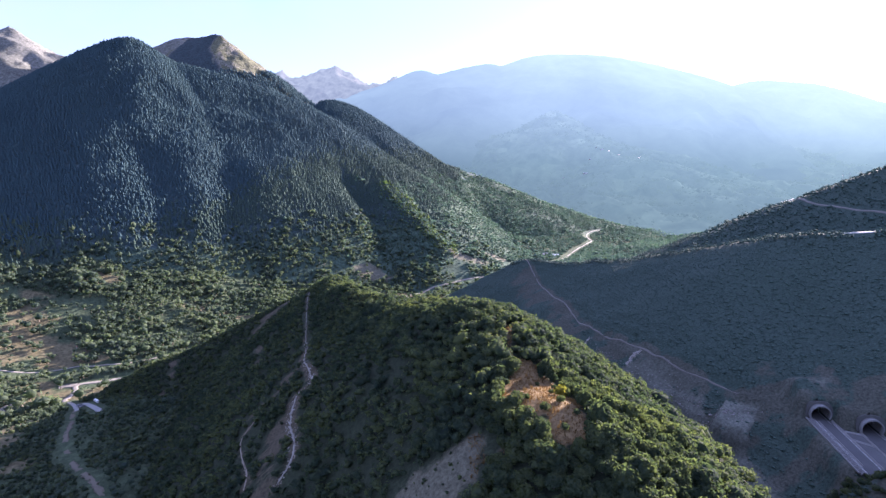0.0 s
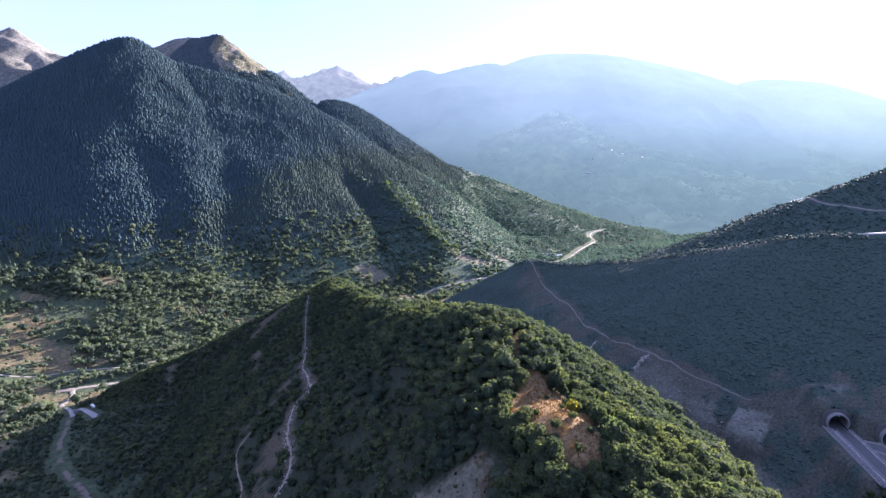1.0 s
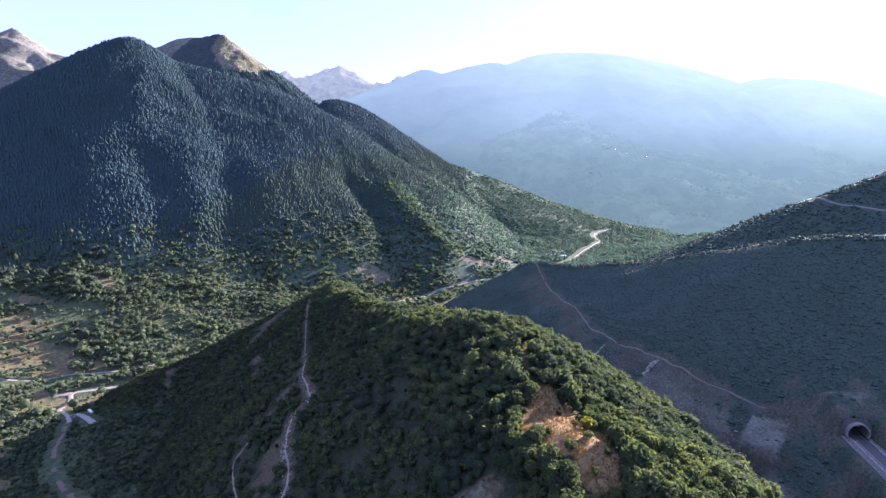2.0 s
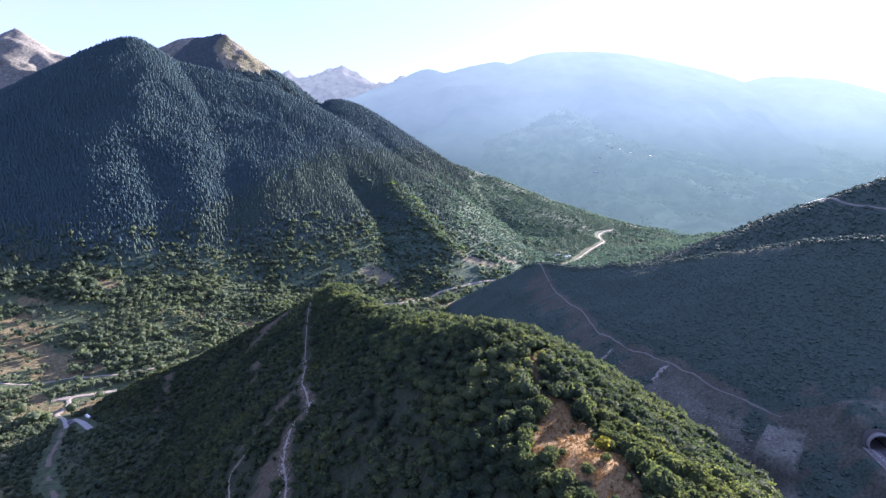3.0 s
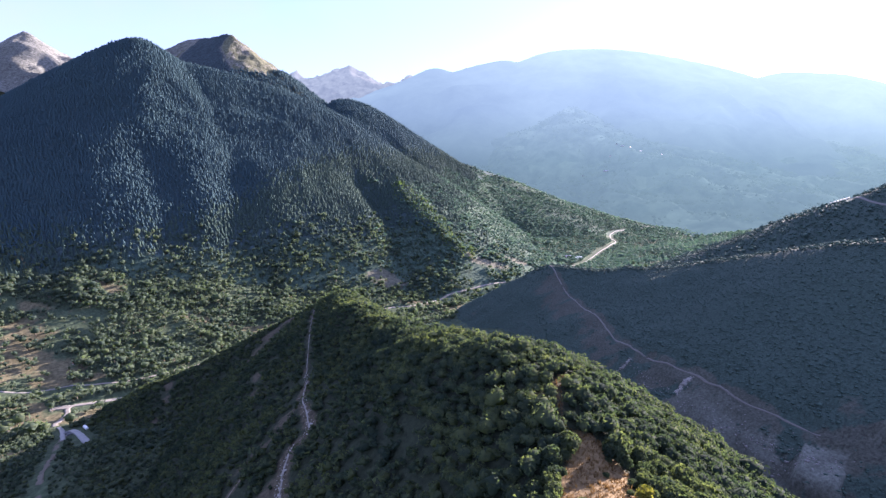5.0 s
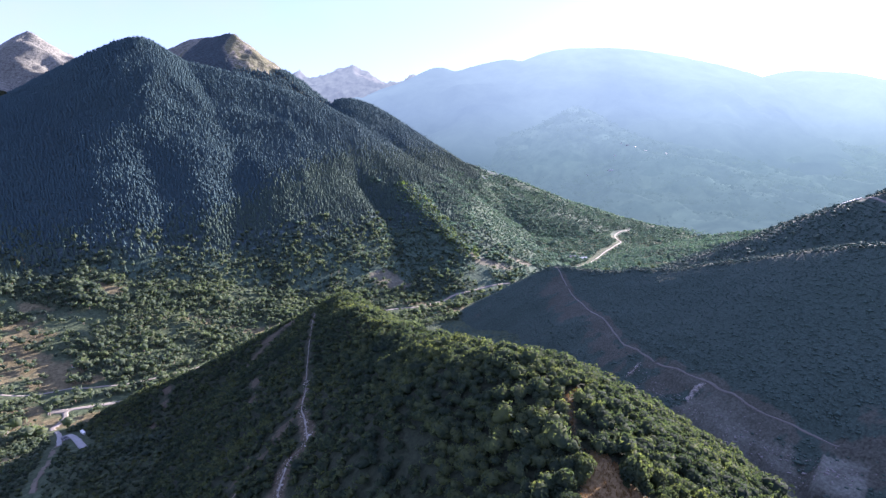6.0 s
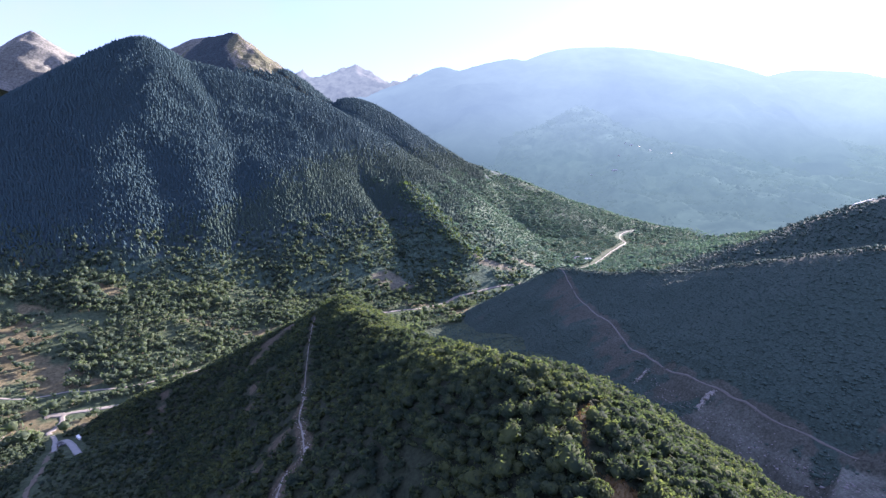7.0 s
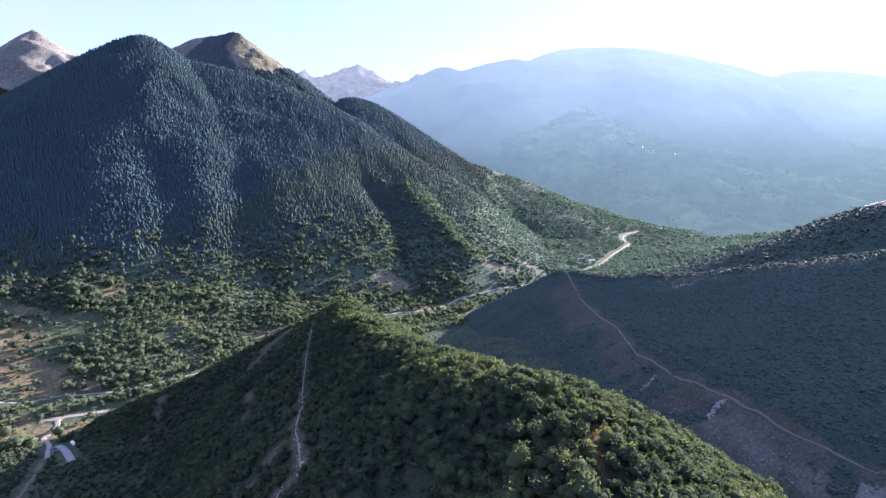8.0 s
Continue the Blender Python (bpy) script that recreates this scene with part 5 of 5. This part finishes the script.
def lorry(x, y, turn, label):
    z = float(land_z(np.array([x]), np.array([y]))[0]) + 0.45
    t = group_at("lorry", x, y, z, turn, label, "lorry")
    part("box_body", box_bm(0, -0.8, 1.8, 2.0, 4.8, 1.7, 0.06), M_WHITE, t, "plain white box body")
    cab = part("cab", box_bm(0, 2.9, 1.75, 2.2, 1.7, 2.1, 0.18), M_WHITE, t)
    part("windscreen", box_bm(0, 3.74, 2.2, 1.9, 0.06, 0.8, 0.02), M_GLASS, cab, "dark windscreen")
    part("chassis", box_bm(0, 0.3, 0.75, 1.0, 7.0, 0.3, 0.03), M_METAL, t)
    for sx in (-1, 1):
        for yy in (2.7, -1.6, -2.7):
            w = part("wheel", wheel_bm(0.5, 0.35), M_RUBBER, t)
            w.location = (sx * 1.0, yy, 0.5)
    return t


lorry(-326, 430.5, 55, "white box lorry parked beside a hairpin bend")


def car(x, y, z, turn, paint, label):
    t = group_at("car", x, y, z, turn, label, "car", "cars parked at the hairpin")
    bm = bmesh.new()
    prof = [(-2.1, 0.35), (-2.15, 0.75), (-1.5, 0.92), (-0.9, 1.42), (0.6, 1.45), (1.25, 0.98), (2.05, 0.85), (2.15, 0.5), (2.1, 0.35)]
    a = [bm.verts.new((-0.82 + (0.12 if h > 1 else 0), p, h)) for p, h in prof]
    b = [bm.verts.new((0.82 - (0.12 if h > 1 else 0), p, h)) for p, h in prof]
    n = len(prof)
    for i in range(n):
        bm.faces.new((a[i], a[(i + 1) % n], b[(i + 1) % n], b[i]))
    bm.faces.new(a[::-1])
    bm.faces.new(b)
    bmesh.ops.recalc_face_normals(bm, faces=bm.faces[:])
    part("body", bm, paint, t)
    part("windows", box_bm(0, -0.15, 1.2, 1.62, 1.7, 0.36, 0.05), M_GLASS, t, "dark side windows")
    for sx in (-0.75, 0.75):
        for yy in (-1.3, 1.35):
            w = part("wheel", wheel_bm(0.33, 0.2), M_RUBBER, t)
            w.location = (sx, yy, 0.33)
    return t


for k, (x, y) in enumerate([(-338.5, 424.6), (-335.3, 421.8), (-332, 419), (-328.8, 416.2)]):
    z = float(land_z(np.array([x]), np.array([y]))[0]) + 0.75
    car(x, y, z, -35, M_CARDARK if k % 3 else M_CARGREY, "dark parked car on the hairpin's edge")


# ---- buildings ----
def house(x, y, turn, w, d, h, label, roof_mat, wall_mat, height=land_z, group="", pitch=0.32):
    z = float(height(np.array([x]), np.array([y]))[0]) - 0.6
    t = group_at("house", x, y, z, turn, label, "house", group)
    part("wall", box_bm(0, 0, h / 2, w, d, h, 0.03), wall_mat, t)
    bm = bmesh.new()
    e, rise = 0.5, pitch * d
    lo = [bm.verts.new((sx * (w / 2 + e), sy * (d / 2 + e), h - 0.1)) for sx, sy in ((-1, -1), (1, -1), (1, 1), (-1, 1))]
    top = [bm.verts.new((sx * (w / 2 + e), 0, h + rise)) for sx in (-1, 1)]
    for f in ((lo[0], lo[1], top[1], top[0]), (lo[2], lo[3], top[0], top[1]), (lo[1], lo[2], top[1]), (lo[3], lo[0], top[0]), (lo[3], lo[2], lo[1], lo[0])):
        bm.faces.new(f)
    part("roof", bm, roof_mat, t)
    n = max(2, int(w / 3.5))
    for k in range(n):
        xx = -w / 2 + (k + 0.5) * w / n
        part("window", box_bm(xx, -d / 2 - 0.02, h * 0.55, 1.0, 0.1, 1.2, 0.02), M_GLASS, t, "dark window")
    part("door", box_bm(w / 2 + 0.02, 0, 1.1, 0.1, 1.1, 2.1, 0.02), M_METAL, t, "plain door")
    return t


house(272, 1176, 20, 17, 8, 4, "long shed with a bright white roof among trees", M_WHITE, M_CONC, group="sheds in the far valley")
house(250, 1182, 20, 14, 8, 4, "long shed with a grey metal roof among trees", M_METAL, M_CONC, group="sheds in the far valley")
for hx, hy, turn, w in ((760, 2420, 10, 13), (800, 2440, 50, 11), (742, 2455, 80, 12), (838, 2405, 25, 12), (700, 2400, 60, 11), (640, 2250, 15, 22), (905, 2330, 40, 11), (560, 2320, 70, 12), (1010, 2290, 5, 12)):
    house(hx, hy, turn, w, 9, 5, "far pale village house on hazy slopes", M_CONC, M_CONC, height=midhill_z, group="houses of the far village")
house(-440, 566, 30, 5, 4, 2.6, "small pale hut on a dry meadow", M_TILE, M_CONC)
house(-423, 470, 10, 3.5, 3, 2.4, "tiny white shed beside bushes", M_WHITE, M_CONC)


# ---- masts on the far ridge ----
def radio_mast(x, y, tall, label):
    z = float(shoulder_z(np.array([x]), np.array([y]))[0]) - 0.4
    t = group_at("radio_mast", x, y, z, 15, label, "mast", "masts on the far ridge")
    part("footing", box_bm(0, 0, 0.4, 1.2, 1.2, 0.8, 0.06), M_CONC, t)
    for k in range(3):
        a_ = k * 2.094
        bm = bmesh.new()
        bmesh.ops.create_cone(bm, segments=6, radius1=0.09, radius2=0.06, depth=tall, cap_ends=True, matrix=Matrix.Translation((0.35 * math.cos(a_), 0.35 * math.sin(a_), tall / 2 + 0.7)))
        part("leg", bm, M_METAL, t)
    for k in range(int(tall / 1.5)):
        part("brace", box_bm(0, 0, 1.4 + 1.5 * k, 0.75, 0.75, 0.08), M_METAL, t)
    part("antenna", box_bm(0.45, 0, tall * 0.9, 0.3, 0.5, 1.6, 0.05), M_WHITE, t, "white panel antenna")
    return t


radio_mast(499, 624, 9, "slender grey metal mast on a scrubby ridge")
radio_mast(504, 620, 8, "shorter grey metal mast on a scrubby ridge")

# ---- a poplar above the meadows ----
pz = float(land_z(np.array([-622.0]), np.array([711.0]))[0])
poplar = group_at("poplar_tree", -622, 711, pz, 0, "tall slender green poplar among lower trees", "tree")
pc, pt, pk = crown_shape(620, 2, 12, 420, 0.1, 1.0)
part_me = array_mesh("crown", pc * [2.6, 2.6, 8.5] + [0, 0, 0.8], pt, [M_BROAD])
new("crown", part_me).parent = poplar
tc, tt = trunk_shape(4.0, 0.32, 7)
new("trunk", array_mesh("trunk", tc, tt, [M_BARK])).parent = poplar

# ---- rocks ----
def rock_shape(seed):
    rs_ = np.random.RandomState(seed)
    co, tri = ICO[1]
    return co * rs_.uniform(0.6, 1.15, (len(co), 1)) * [1, 0.8, 0.6], tri, np.zeros(len(tri), int)


ROCKS = [rock_shape(400 + k) for k in range(6)]


def rocks_along(name, line, width, count, size, height, material, label, seed):
    rs_ = np.random.RandomState(seed)
    q = smooth_line(line, 12)
    k = rs_.randint(0, len(q), count)
    p = q[k] + rs_.normal(0, width, (count, 2))
    pl = np.column_stack([p, height(p[:, 0], p[:, 1])])
    return grow(name, ROCKS, pl, size * rs_.lognormal(0, 0.45, count), [material], rs_, label, "rocks", 0.3)


rocks_along("rock_debris", [(164, 388), (157, 385), (150, 382)], 0.8, 240, 0.5, spur_z, M_PALEROCK, "spill of pale broken rock below a track", 31)
rocks_along("rock_debris", [(138, 439), (132, 434), (124, 432)], 0.8, 150, 0.42, spur_z, M_PALEROCK, "small spill of pale rock below a track", 32)
rocks_along("rock_debris", TRACK_MAIN[3:], 1.3, 500, 0.24, hill_z, M_PALEROCK, "pale stones lining an eroded track", 33)
rocks_along("rock_debris", [(132, 425), (150, 372), (172, 318), (190, 290)], 6, 500, 0.42, spur_z, M_STONE, "grey stones strewn below a dirt track", 34)
rocks_along("rock_debris", [(138, 190), (140, 225), (138, 260), (128, 300)], 8, 420, 0.5, hill_z, M_STONE, "broken grey rock on the hill's eroded foot", 35)

# ---- one yellowing shrub on the clearing ----
yellow = new("oak_shrub")
yz = float(hill_z(np.array([39.5]), np.array([153.0]))[0])
yellow.matrix_basis = pose(39.5, 153, yz, 0, 0, 40) @ Matrix.Diagonal((2.6, 2.4, 2.3, 1))
tagged(yellow, "yellowing scrub oak at the edge of a dry clearing", "shrub")
yt = new("trunk", trunk_mesh)
yc = new("crown", array_mesh("crown", HERO[2][0], HERO[2][1], [M_YELLOW]))
yt.parent, yc.parent = yellow, yellow

for k, (bx, by, size_) in enumerate([(36, 170, 1.1), (33.5, 163.5, 0.9), (39, 160, 1.5), (36.5, 155, 1.0), (41, 152.5, 1.9), (27, 149, 1.2), (37, 144, 1.4), (31, 139.5, 1.7), (40, 136, 1.1), (35, 129, 1.3)]):
    ob = copy_thing(shrub_kinds[k % 6], pose(0, 0, 0))
    bz = float(hill_z(np.array([bx]), np.array([by]))[0])
    ob.matrix_basis = pose(bx, by, bz, 0, 0, 47 * k) @ Matrix.Diagonal((size_, size_ * 1.1, size_ * 0.9, 1))

# ---- dry grass of the clearings ----
gx, gy, rs = scatter(8, 58, 118, 208, 0.5, 51)
gz = hill_z(gx, gy)
w = hill_bare(gx, gy, gz)
ok = (w > 0.4) & (rs.uniform(0, 1, gx.size) < 0.55 + 0.4 * fbm(gx, gy, 6, 2))


def tuft_shape(seed, blades=7):
    rs_ = np.random.RandomState(seed)
    a = rs_.uniform(0, 2 * np.pi, blades)
    foot = np.stack([np.cos(a) * 0.2, np.sin(a) * 0.2, np.zeros(blades)], 1)
    side_ = np.stack([-np.sin(a), np.cos(a), np.zeros(blades)], 1) * 0.12
    tip = np.stack([np.cos(a) * rs_.uniform(0.3, 0.7, blades), np.sin(a) * rs_.uniform(0.3, 0.7, blades), rs_.uniform(0.6, 1.1, blades)], 1)
    co = np.stack([foot - side_, foot + side_, tip], 1).reshape(-1, 3)
    return co, np.arange(blades)[:, None] * 3 + [0, 1, 2], np.zeros(blades, int)


place = np.stack([gx, gy, gz - 0.05], 1)[ok]
grow("dry_grass", [tuft_shape(500 + k) for k in range(5)], place, rs.lognormal(0, 0.35, len(place)) * 0.5, [M_STRAW], rs, "tufts of orange-brown dry grass in a clearing", "grass", 0.2)
